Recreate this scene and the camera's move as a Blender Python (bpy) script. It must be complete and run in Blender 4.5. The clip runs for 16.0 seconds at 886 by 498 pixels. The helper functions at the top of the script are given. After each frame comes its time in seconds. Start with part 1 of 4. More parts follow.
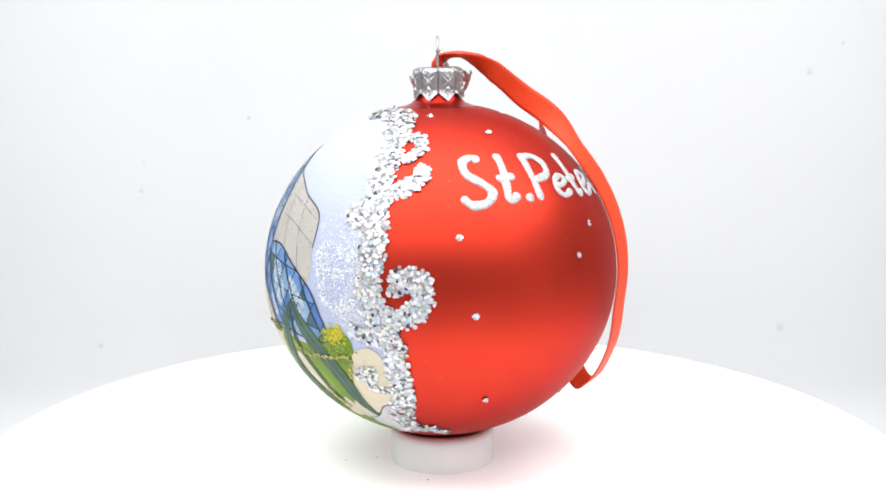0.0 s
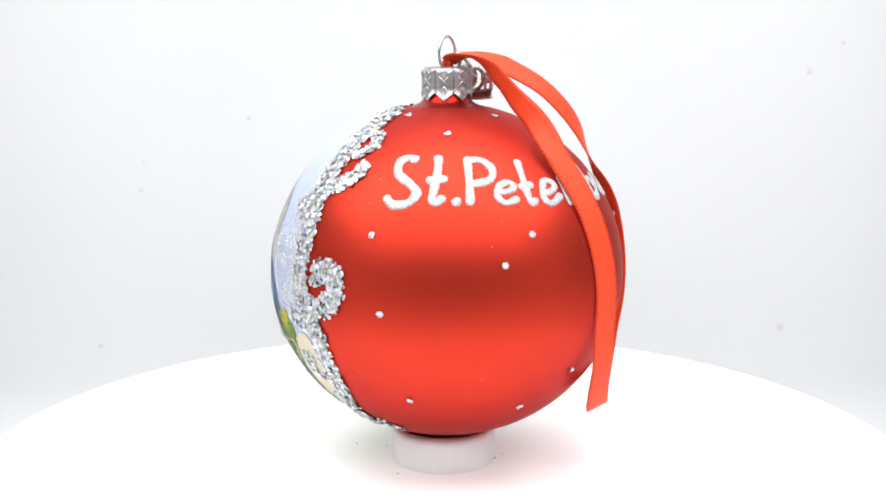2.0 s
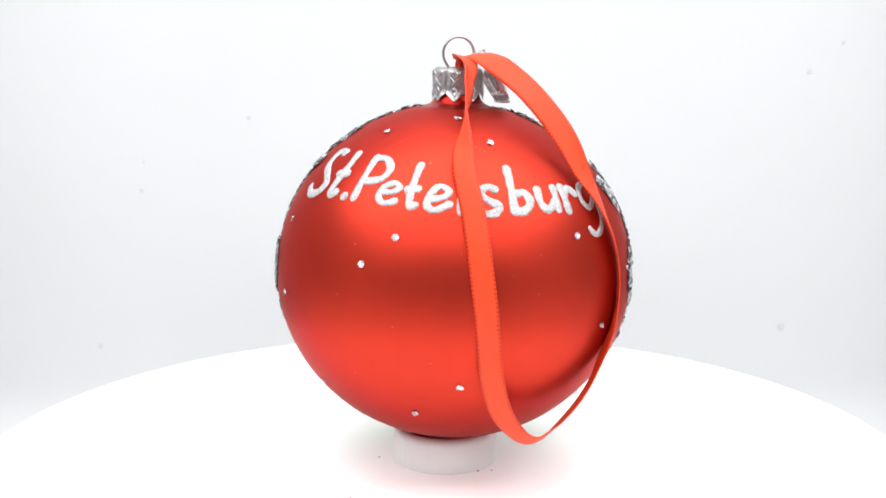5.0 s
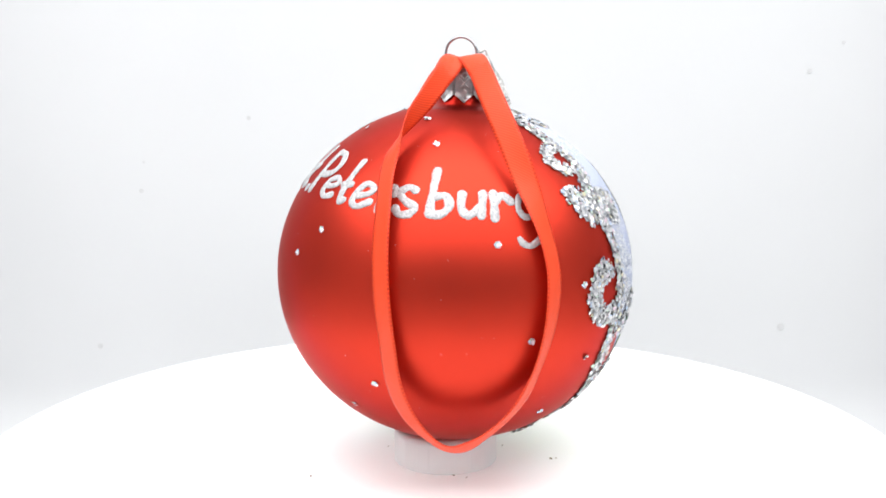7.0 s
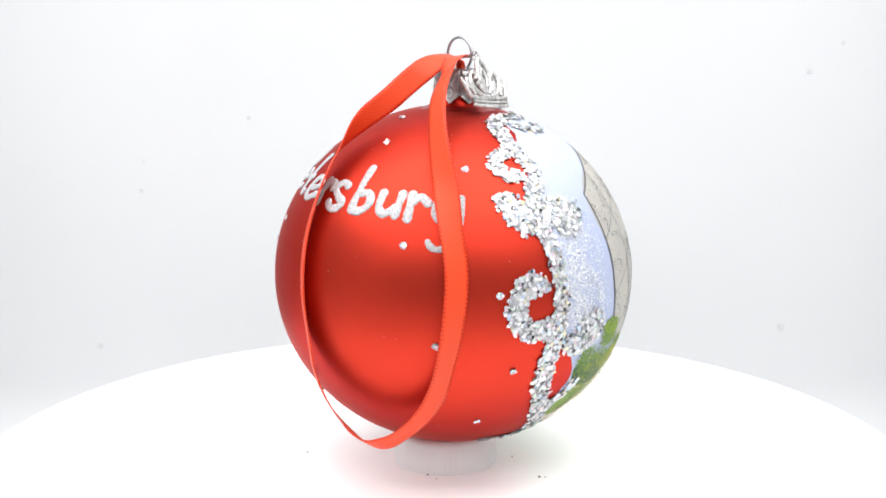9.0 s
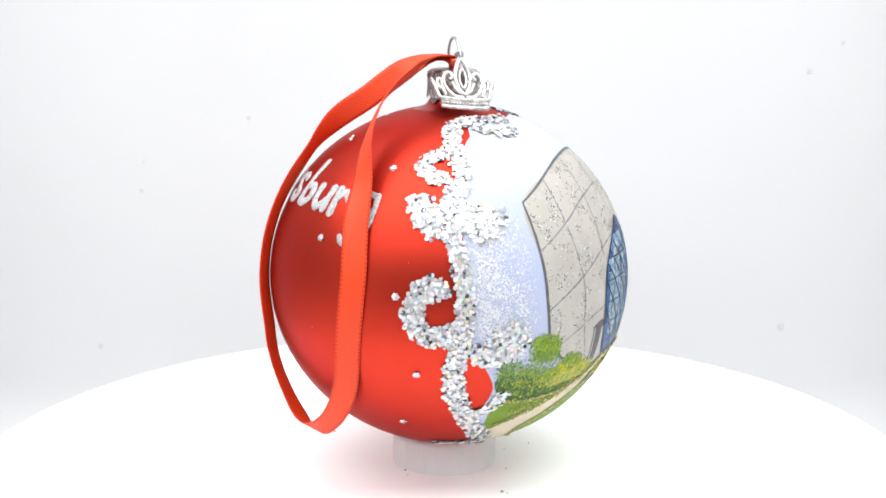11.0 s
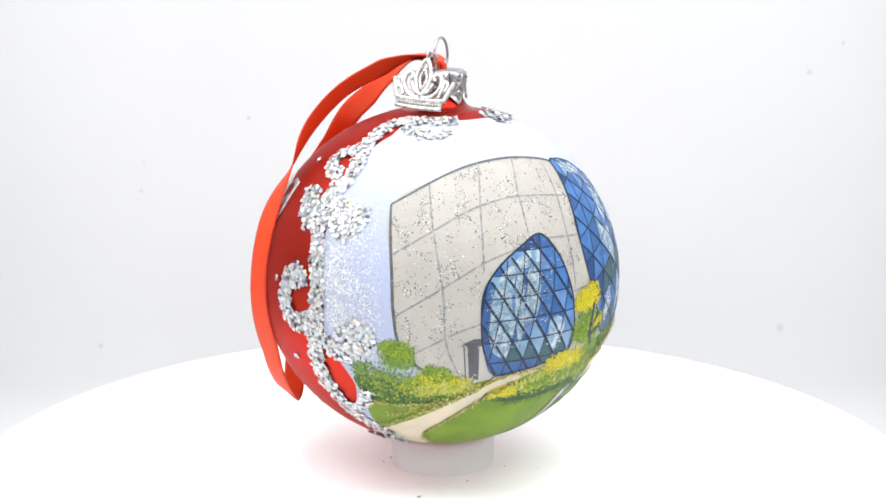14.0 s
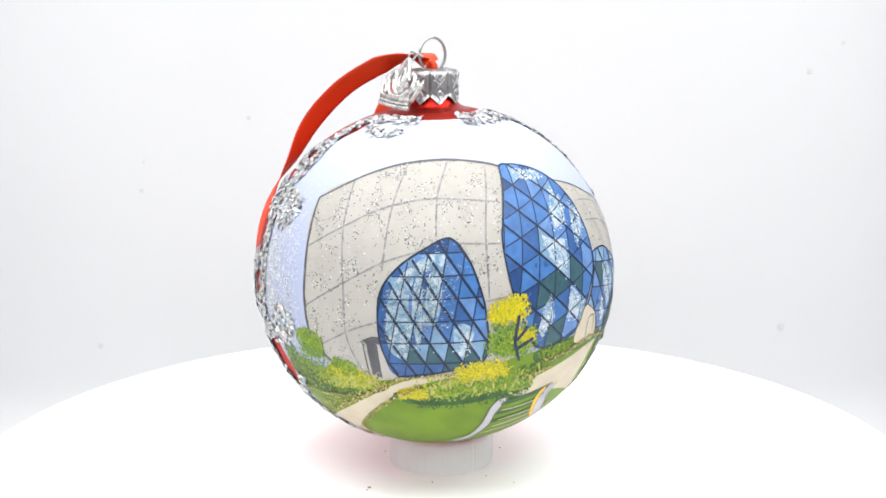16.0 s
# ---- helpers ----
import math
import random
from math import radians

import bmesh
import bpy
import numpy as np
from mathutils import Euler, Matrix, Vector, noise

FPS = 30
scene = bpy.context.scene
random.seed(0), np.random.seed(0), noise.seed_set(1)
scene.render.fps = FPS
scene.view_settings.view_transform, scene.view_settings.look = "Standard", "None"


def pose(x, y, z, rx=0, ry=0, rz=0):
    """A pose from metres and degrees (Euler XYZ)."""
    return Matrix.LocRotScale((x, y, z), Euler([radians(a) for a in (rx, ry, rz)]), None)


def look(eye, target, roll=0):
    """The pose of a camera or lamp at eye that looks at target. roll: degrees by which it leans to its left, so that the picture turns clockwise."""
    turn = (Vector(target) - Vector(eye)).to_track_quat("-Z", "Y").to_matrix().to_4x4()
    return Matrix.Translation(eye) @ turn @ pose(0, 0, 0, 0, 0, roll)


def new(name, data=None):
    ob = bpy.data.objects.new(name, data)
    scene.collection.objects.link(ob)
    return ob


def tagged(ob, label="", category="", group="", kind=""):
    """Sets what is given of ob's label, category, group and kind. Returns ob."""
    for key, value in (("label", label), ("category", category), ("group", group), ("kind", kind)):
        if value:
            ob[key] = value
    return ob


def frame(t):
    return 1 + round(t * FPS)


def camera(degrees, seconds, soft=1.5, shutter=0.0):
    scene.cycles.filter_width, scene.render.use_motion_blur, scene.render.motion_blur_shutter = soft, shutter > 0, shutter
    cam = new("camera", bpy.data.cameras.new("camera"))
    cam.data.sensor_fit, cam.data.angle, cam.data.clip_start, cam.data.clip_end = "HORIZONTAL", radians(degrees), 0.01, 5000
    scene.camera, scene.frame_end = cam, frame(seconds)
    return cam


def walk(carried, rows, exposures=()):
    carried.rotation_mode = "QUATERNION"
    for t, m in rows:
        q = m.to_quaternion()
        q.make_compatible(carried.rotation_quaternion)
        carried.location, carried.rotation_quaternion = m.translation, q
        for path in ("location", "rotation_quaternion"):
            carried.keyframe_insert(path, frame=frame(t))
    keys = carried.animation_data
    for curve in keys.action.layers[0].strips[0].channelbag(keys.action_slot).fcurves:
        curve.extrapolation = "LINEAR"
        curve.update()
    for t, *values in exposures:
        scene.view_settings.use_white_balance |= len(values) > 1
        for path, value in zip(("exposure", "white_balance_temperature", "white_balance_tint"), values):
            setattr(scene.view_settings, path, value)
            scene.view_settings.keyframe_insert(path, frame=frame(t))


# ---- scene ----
# ---- camera: it stands still ----
cam = camera(38.0, 16.0, soft=1.7)
EYE = pose(0, -0.3583, 0.1330, 90 - 11.19, 0, 0)
EXPOSURE = -0.07
walk(cam, [(0.0, EYE), (16.0, EYE)], exposures=[(0.0, EXPOSURE), (16.0, EXPOSURE)])

# the turn of the table, in degrees, second by second
TURN = (0, -15.0, -30.0, -45.05, -60.3, -75.9, -91.0, -105.1, -119.1, -133.06, -147.2, -161.4, -175.6, -189.9, -204.1, -218.1, -232.1)
MOVING = []


def motions():
    rows = [(float(t), pose(0, 0, 0, 0, 0, a)) for t, a in enumerate(TURN)]
    for ob in MOVING:
        walk(ob, rows)


# ---- light: lamp panels in the top and over the front edge, unseen dim sides added ----
world = bpy.data.worlds.new("room")
scene.world = world
world.use_nodes = True
world.node_tree.nodes["Background"].inputs["Color"].default_value = (0.93, 0.96, 1.0, 1)
world.node_tree.nodes["Background"].inputs["Strength"].default_value = 0.70


def area_lamp(name, eye, target, sx, sy, power, color=(1, 1, 1)):
    data = bpy.data.lights.new(name, "AREA")
    data.shape, data.size, data.size_y, data.energy, data.color = "RECTANGLE", sx, sy, power, color
    ob = new(name, data)
    ob.matrix_world = look(eye, target)
    return ob


area_lamp("lamp_panel_front", (0, -0.83, 0.90), (0, 0.05, 0.03), 2.4, 0.55, 17.0)
area_lamp("lamp_panel_top", (0, -0.19, 0.77), (0, -0.1899, 0), 2.2, 0.75, 25.0)


# ---- materials ----
def nodes_of(m):
    nt = m.node_tree
    return nt, nt.nodes, nt.links, nt.nodes["Principled BSDF"]


def material(name, color, rough=0.5, metal=0.0, vary=0.0, scale=400.0, bump=0.0, bump_scale=2000.0, other=None, island=False, spec=0.3):
    """A paint, metal or plastic: two-scale noise between color and other, fine relief, or one tone a piece."""
    m = bpy.data.materials.new(name)
    m.use_nodes = True
    nt, nodes, links, b = nodes_of(m)
    b.inputs["Roughness"].default_value = rough
    b.inputs["Metallic"].default_value = metal
    b.inputs["Specular IOR Level"].default_value = spec
    other = other or tuple(min(1, c * (1 - vary)) for c in color)
    coord = nodes.new("ShaderNodeTexCoord")
    n1 = nodes.new("ShaderNodeTexNoise")
    n1.inputs["Scale"].default_value, n1.inputs["Detail"].default_value = scale, 6
    links.new(coord.outputs["Object"], n1.inputs["Vector"])
    ramp = nodes.new("ShaderNodeValToRGB")
    ramp.color_ramp.elements[0].color, ramp.color_ramp.elements[1].color = (*other, 1), (*color, 1)
    ramp.color_ramp.elements[0].position, ramp.color_ramp.elements[1].position = 0.35, 0.65
    if island:
        geo = nodes.new("ShaderNodeNewGeometry")
        links.new(geo.outputs["Random Per Island"], ramp.inputs["Fac"])
        ramp.color_ramp.elements[0].position, ramp.color_ramp.elements[1].position = 0.05, 0.9
    else:
        links.new(n1.outputs["Fac"], ramp.inputs["Fac"])
    links.new(ramp.outputs["Color"], b.inputs["Base Color"])
    if bump:
        n2 = nodes.new("ShaderNodeTexNoise")
        n2.inputs["Scale"].default_value, n2.inputs["Detail"].default_value = bump_scale, 4
        links.new(coord.outputs["Object"], n2.inputs["Vector"])
        bp = nodes.new("ShaderNodeBump")
        bp.inputs["Strength"].default_value, bp.inputs["Distance"].default_value = bump, 0.0002
        links.new(n2.outputs["Fac"], bp.inputs["Height"])
        links.new(bp.outputs["Normal"], b.inputs["Normal"])
    return m


def flake_material(name, colors, rough=0.22, metal=0.9):
    """Foil flakes: each its own tone, from a short list of (place, colour)."""
    m = bpy.data.materials.new(name)
    m.use_nodes = True
    nt, nodes, links, b = nodes_of(m)
    b.inputs["Roughness"].default_value, b.inputs["Metallic"].default_value = rough, metal
    geo = nodes.new("ShaderNodeNewGeometry")
    ramp = nodes.new("ShaderNodeValToRGB")
    ramp.color_ramp.interpolation = "CONSTANT"
    while len(ramp.color_ramp.elements) < len(colors):
        ramp.color_ramp.elements.new(0.5)
    for el, (at, c) in zip(ramp.color_ramp.elements, colors):
        el.position, el.color = at, (*c, 1)
    links.new(geo.outputs["Random Per Island"], ramp.inputs["Fac"])
    links.new(ramp.outputs["Color"], b.inputs["Base Color"])
    return m


def sky_paint():
    m = bpy.data.materials.new("sky_paint")
    m.use_nodes = True
    nt, nodes, links, b = nodes_of(m)
    b.inputs["Roughness"].default_value = 0.6
    coord, sep = nodes.new("ShaderNodeTexCoord"), nodes.new("ShaderNodeSeparateXYZ")
    links.new(coord.outputs["Object"], sep.inputs[0])
    n = nodes.new("ShaderNodeTexNoise")
    n.inputs["Scale"].default_value, n.inputs["Detail"].default_value = 45, 5
    links.new(coord.outputs["Object"], n.inputs["Vector"])
    add = nodes.new("ShaderNodeMath")
    add.operation, add.inputs[1].default_value = "MULTIPLY_ADD", 0.022
    links.new(n.outputs["Fac"], add.inputs[0])
    links.new(sep.outputs["Z"], add.inputs[2])
    ramp = nodes.new("ShaderNodeValToRGB")
    mp = nodes.new("ShaderNodeMapRange")
    mp.inputs["From Min"].default_value, mp.inputs["From Max"].default_value = 0.060, 0.148
    links.new(add.outputs[0], mp.inputs["Value"])
    links.new(mp.outputs[0], ramp.inputs["Fac"])
    e = ramp.color_ramp.elements
    e[0].position, e[0].color = 0.2, (0.38, 0.425, 0.58, 1)
    e[1].position, e[1].color = 0.95, (0.49, 0.52, 0.585, 1)
    links.new(ramp.outputs["Color"], b.inputs["Base Color"])
    n2, bp = nodes.new("ShaderNodeTexNoise"), nodes.new("ShaderNodeBump")
    n2.inputs["Scale"].default_value = 900
    links.new(coord.outputs["Object"], n2.inputs["Vector"])
    bp.inputs["Strength"].default_value, bp.inputs["Distance"].default_value = 0.3, 0.0005
    links.new(n2.outputs["Fac"], bp.inputs["Height"])
    links.new(bp.outputs["Normal"], b.inputs["Normal"])
    return m


def ribbon_cloth():
    m = bpy.data.materials.new("satin_ribbon")
    m.use_nodes = True
    nt, nodes, links, b = nodes_of(m)
    b.inputs["Roughness"].default_value = 0.5
    b.inputs["Specular IOR Level"].default_value = 0.25
    uv = nodes.new("ShaderNodeUVMap")
    wave = nodes.new("ShaderNodeTexWave")
    wave.bands_direction = "DIAGONAL"
    wave.inputs["Scale"].default_value, wave.inputs["Distortion"].default_value = 70, 1.5
    links.new(uv.outputs["UV"], wave.inputs["Vector"])
    ramp = nodes.new("ShaderNodeValToRGB")
    ramp.color_ramp.elements[0].color, ramp.color_ramp.elements[1].color = (0.60, 0.044, 0.011, 1), (0.76, 0.068, 0.017, 1)
    links.new(wave.outputs["Fac"], ramp.inputs["Fac"])
    # stitched selvedge along both borders
    sep = nodes.new("ShaderNodeSeparateXYZ")
    links.new(uv.outputs["UV"], sep.inputs[0])

    def calc(op, a, b2=None):
        m2 = nodes.new("ShaderNodeMath")
        m2.operation = op
        for k, v in enumerate((a, b2)):
            if v is not None:
                if isinstance(v, float):
                    m2.inputs[k].default_value = v
                else:
                    links.new(v, m2.inputs[k])
        return m2.outputs[0]

    border = calc("GREATER_THAN", calc("ABSOLUTE", sep.outputs["X"]), 0.0265)
    stitch = calc("GREATER_THAN", calc("SINE", calc("MULTIPLY", sep.outputs["Y"], 560.0)), -0.1)
    mix = nodes.new("ShaderNodeMix")
    mix.data_type = "RGBA"
    links.new(calc("MULTIPLY", border, stitch), mix.inputs["Factor"])
    links.new(ramp.outputs["Color"], mix.inputs["A"])
    mix.inputs["B"].default_value = (0.52, 0.030, 0.010, 1)
    links.new(mix.outputs["Result"], b.inputs["Base Color"])
    bp = nodes.new("ShaderNodeBump")
    bp.inputs["Strength"].default_value, bp.inputs["Distance"].default_value = 0.3, 0.0001
    links.new(wave.outputs["Fac"], bp.inputs["Height"])
    links.new(bp.outputs["Normal"], b.inputs["Normal"])
    return m


RED_SATIN = material("red_satin_lacquer", (0.50, 0.026, 0.009), 0.39, 0.82, 0.06, 60, 0.03, 3000)
RED_SATIN.node_tree.nodes["Principled BSDF"].inputs["Specular Tint"].default_value = (0.45, 0.22, 0.20, 1)
RED_SATIN.node_tree.nodes["Principled BSDF"].inputs["Coat Weight"].default_value = 0.25
RED_SATIN.node_tree.nodes["Principled BSDF"].inputs["Coat Roughness"].default_value = 0.5
RED_GLOSS = material("red_neck_glass", (0.36, 0.014, 0.008), 0.28, 0.9, 0.1, 200)
SILVER = material("silver_foil", (0.72, 0.72, 0.73), 0.33, 0.75, 0.2, 700, 0.15, 900)
WIRE = material("steel_wire", (0.46, 0.46, 0.48), 0.28, 1.0, 0.2, 500)
PEWTER = material("antique_silver", (0.80, 0.79, 0.77), 0.3, 0.6, 0.5, 900, 0.3, 1500)
RECESS = material("darker_silver", (0.36, 0.35, 0.34), 0.4, 0.5, 0.6, 900, 0.3, 1500)
WHITE_PLASTIC = material("white_plastic", (0.77, 0.77, 0.77), 0.35, 0.0, 0.04, 90)
TABLE_WHITE = material("white_board", (0.95, 0.95, 0.95), 0.4, 0.0, 0.02, 25, 0.02, 900)
PAPER = material("white_paper", (0.62, 0.627, 0.637), 0.9, 0.0, 0.03, 6, 0.05, 300)
UNSEEN_GREY = material("dim_unseen_wall", (0.15, 0.15, 0.155), 0.9, 0.0, 0.1, 8)
WORKTOP = material("pale_worktop", (0.55, 0.55, 0.555), 0.6, 0.0, 0.08, 12, 0.05, 300)
BLACK_PLASTIC = material("black_plastic", (0.02, 0.02, 0.022), 0.5, 0.0, 0.2, 400, 0.2, 2000)
SNOW = material("white_dab_paint", (0.62, 0.635, 0.67), 0.6, 0.0, 0.05, 600)
SIDE_GREY = material("dim_side_cloth", (0.20, 0.20, 0.205), 0.9, 0.0, 0.03, 20)
SKY = sky_paint()
WALL = material("beige_wall_paint", (0.43, 0.412, 0.375), 0.55, 0.0, 0.1, 150, 0.3, 1500)
JOINT = material("grey_line_paint", (0.33, 0.32, 0.32), 0.5, 0.0, 0.4, 600)
INK = material("navy_line_paint", (0.02, 0.035, 0.075), 0.45, 0.0, 0.3, 600)
OUTLINE = material("charcoal_line_paint", (0.12, 0.12, 0.13), 0.5, 0.0, 0.3, 600)
BLUES = [material("blue_pane_paint", c, 0.4, 0.0, 0.25, 300) for c in ((0.06, 0.175, 0.44), (0.04, 0.115, 0.31), (0.022, 0.066, 0.20), (0.125, 0.25, 0.52), (0.04, 0.105, 0.13), (0.20, 0.34, 0.50))]
LAWN = material("lawn_paint", (0.145, 0.245, 0.010), 0.5, 0.0, 0.22, 120, 0.3, 1500, spec=0.3)
HEDGE = material("hedge_paint", (0.045, 0.125, 0.03), 0.5, 0.0, 0.4, 300)
PATH = material("sand_path_paint", (0.58, 0.51, 0.385), 0.5, 0.0, 0.12, 160, 0.2, 1500)
LEAF_GREEN = material("green_dab_paint", (0.26, 0.36, 0.015), 0.5, other=(0.055, 0.15, 0.016), island=True, spec=0.3)
LEAF_YELLOW = material("yellow_dab_paint", (0.66, 0.52, 0.010), 0.5, other=(0.32, 0.34, 0.012), island=True, spec=0.3)
GRASS_DAB = material("pale_dab_paint", (0.48, 0.46, 0.09), 0.5, other=(0.15, 0.26, 0.02), island=True, spec=0.3)
SAGE_DAB = material("sage_dab_paint", (0.22, 0.33, 0.07), 0.5, other=(0.035, 0.12, 0.022), island=True, spec=0.3)
STRAW = material("straw_paint", (0.46, 0.44, 0.12), 0.5, 0.0, 0.3, 500, spec=0.3)
GREEN_WASH = material("green_wash", (0.12, 0.20, 0.015), 0.5, 0.0, 0.6, 900)
YELLOW_WASH = material("yellow_wash", (0.38, 0.37, 0.015), 0.5, 0.0, 0.0, 700, other=(0.14, 0.23, 0.015))
PALE_WASH = material("pale_wash", (0.36, 0.39, 0.06), 0.5, 0.0, 0.0, 700, other=(0.11, 0.21, 0.015))
PALM = material("dark_green_paint", (0.028, 0.075, 0.045), 0.5, 0.0, 0.5, 250, other=(0.06, 0.12, 0.075))
FROND_LIGHT = material("sage_green_paint", (0.09, 0.16, 0.10), 0.5, 0.0, 0.3, 250, spec=0.3)
GREY_PAINT = material("grey_rock_paint", (0.50, 0.50, 0.52), 0.5, 0.0, 0.15, 200)
DARK_GREY = material("dark_grey_paint", (0.10, 0.10, 0.115), 0.5, 0.0, 0.3, 300)
GOLD_PAINT = material("amber_paint", (0.85, 0.50, 0.05), 0.45, 0.0, 0.2, 300)
FROST = material("frosted_white_paint", (0.48, 0.56, 0.61), 0.5, 0.1, 0.0, 500, 0.4, 2500, other=(0.12, 0.26, 0.40))
LETTER = material("white_glitter_paint", (0.56, 0.56, 0.575), 0.45, 0.15, 0.4, 1500, 0.8, 3000)
FLAKE = flake_material("silver_flakes", [(0, (0.58, 0.59, 0.60)), (0.34, (0.44, 0.45, 0.48)), (0.50, (0.76, 0.76, 0.77)), (0.68, (0.30, 0.31, 0.33)),
                                          (0.76, (0.48, 0.58, 0.72)), (0.82, (0.70, 0.56, 0.64)), (0.87, (0.56, 0.70, 0.58)), (0.91, (0.72, 0.67, 0.48)), (0.96, (0.05, 0.05, 0.06))], 0.32, 0.38)
FINE = flake_material("fine_glitter", [(0, (0.60, 0.64, 0.65)), (0.10, (0.36, 0.58, 0.55)), (0.20, (0.07, 0.07, 0.075)), (0.66, (0.17, 0.17, 0.17)), (0.90, (0.72, 0.72, 0.73))], 0.38, 0.5)
FINE_WHITE = flake_material("fine_white_glitter", [(0, (0.74, 0.76, 0.79)), (0.5, (0.62, 0.67, 0.74)), (0.8, (0.82, 0.82, 0.83))], 0.45, 0.3)
GOLD = flake_material("gold_glitter", [(0, (0.50, 0.40, 0.12)), (0.35, (0.30, 0.26, 0.07)), (0.6, (0.62, 0.58, 0.34)), (0.75, (0.10, 0.11, 0.04))], 0.3, 0.8)
RIBBON = ribbon_cloth()
CRUMB = material("brown_crumb", (0.34, 0.27, 0.20), 0.8, 0.0, 0.4, 900)
MARK = material("faint_grey_mark", (0.575, 0.577, 0.583), 0.9, 0.0, 0.1, 300)


# ---- mesh helpers ----
def part(name, bm, mat, parent=None, label="", smooth=True):
    me = bpy.data.meshes.new(name)
    bm.normal_update()
    bm.to_mesh(me)
    bm.free()
    me.materials.append(mat)
    if smooth:
        me.polygons.foreach_set("use_smooth", [True] * len(me.polygons))
    ob = new(name, me)
    if parent:
        ob.parent = parent
    if label:
        ob["label"] = label
    return ob


def thing(name, label, category, group="", moving=True):
    ob = tagged(new(name), label, category, group)
    if moving:
        MOVING.append(ob)
    return ob


def curve(pts, step=0.25, closed=False):
    """Catmull-Rom through points of any dimension."""
    p = [np.array(q, float) for q in pts]
    n = len(p)
    out = []
    for i in range(n if closed else n - 1):
        if closed:
            a, b, c, d = p[i - 1], p[i], p[(i + 1) % n], p[(i + 2) % n]
        else:
            a, b, c, d = p[max(i - 1, 0)], p[i], p[i + 1], p[min(i + 2, n - 1)]
        for k in range(int(round(1 / step))):
            t = k * step
            out.append(0.5 * (2 * b + (c - a) * t + (2 * a - 5 * b + 4 * c - d) * t * t + (3 * b - a - 3 * c + d) * t ** 3))
    if not closed:
        out.append(p[-1])
    return out


def tube(bm, pts, r, seg=8, closed=False):
    """A round wire through 3D points."""
    P = [Vector(q) for q in pts]
    n = len(P)
    rings = []
    up = None
    for i, q in enumerate(P):
        a = P[i - 1] if (i or closed) else P[i]
        b = P[(i + 1) % n] if (i < n - 1 or closed) else P[i]
        d = (b - a).normalized()
        if up is None:
            up = d.orthogonal().normalized()
        up = (up - d * up.dot(d)).normalized()
        side = d.cross(up)
        rr = r[i] if isinstance(r, (list, tuple)) else r
        rings.append([bm.verts.new(q + (up * math.cos(k * math.tau / seg) + side * math.sin(k * math.tau / seg)) * rr) for k in range(seg)])
    for i in range(n if closed else n - 1):
        A, B = rings[i], rings[(i + 1) % n]
        for k in range(seg):
            bm.faces.new((A[k], A[(k + 1) % seg], B[(k + 1) % seg], B[k]))
    if not closed:
        bm.faces.new(rings[0][::-1])
        bm.faces.new(rings[-1])
    return bm


def lathe(bm, profile, seg=96, wobble=None):
    """A turned body from (radius, height) pairs; closes at radius 0."""
    rings = []
    for j, (r, z) in enumerate(profile):
        if r < 1e-7:
            rings.append([bm.verts.new((0, 0, z))])
        else:
            ring = []
            for k in range(seg):
                a = k * math.tau / seg
                rr, zz = wobble(j, a, r, z) if wobble else (r, z)
                ring.append(bm.verts.new((rr * math.cos(a), rr * math.sin(a), zz)))
            rings.append(ring)
    for A, B in zip(rings, rings[1:]):
        for k in range(max(len(A), len(B))):
            k2 = (k + 1) % max(len(A), len(B))
            if len(A) == 1:
                bm.faces.new((A[0], B[k2], B[k]))
            elif len(B) == 1:
                bm.faces.new((A[k], A[k2], B[0]))
            else:
                bm.faces.new((A[k], A[k2], B[k2], B[k]))
    return bm


# ---- the ball's own space: it leans a little on its stand ----
RA, RB = 0.05, 0.0473
CENTRE = Vector((-0.00053, 0.00327, 0.05597))
_v = Vector((-0.01606, 0.02569, 1)).normalized()
_x = (Vector((1, 0, 0)) - _v * _v.x).normalized()
LEAN = Matrix((_x, _v.cross(_x), _v)).transposed()
BALL = Matrix.Translation(CENTRE) @ LEAN.to_4x4()


def on_ball(lon, lat, h=0.0):
    a, b = radians(lon), radians(lat)
    return BALL @ Vector(((RA + h) * math.cos(b) * math.cos(a), (RA + h) * math.cos(b) * math.sin(a), (RB + h) * math.sin(b)))


def axes_at(lon, lat):
    """East, north and outward at a place on the ball."""
    o = on_ball(lon, lat)
    e = (on_ball(lon + 0.5, lat) - o).normalized()
    n = (on_ball(lon, lat + 0.5) - o).normalized()
    return o, e, n, e.cross(n)


MM = 0.001


def inside(poly, x, y):
    hit = False
    for (x1, y1), (x2, y2) in zip(poly, poly[1:] + poly[:1]):
        if (y1 > y) != (y2 > y) and x < (x2 - x1) * (y - y1) / (y2 - y1) + x1:
            hit = not hit
    return hit


def flat_polygon(outline):
    bm = bmesh.new()
    bm.faces.new([bm.verts.new((x, y, 0)) for x, y in outline])
    bmesh.ops.triangulate(bm, faces=bm.faces[:])
    return bm


def cut_grid(bm, step=3.0):
    xs, ys = [v.co.x for v in bm.verts], [v.co.y for v in bm.verts]
    for lo, hi, axis in ((min(xs), max(xs), 0), (min(ys), max(ys), 1)):
        k = math.ceil(lo / step)
        while k * step < hi:
            co, no = [0, 0, 0], [0, 0, 0]
            co[axis], no[axis] = k * step, 1
            bmesh.ops.bisect_plane(bm, geom=bm.verts[:] + bm.edges[:] + bm.faces[:], dist=1e-6, plane_co=co, plane_no=no)
            k += 1


def wrap(bm, h):
    bm.normal_update()
    flip = [f for f in bm.faces if f.normal.z < 0]
    bmesh.ops.reverse_faces(bm, faces=flip)
    for v in bm.verts:
        v.co = on_ball(v.co.x, v.co.y, h)


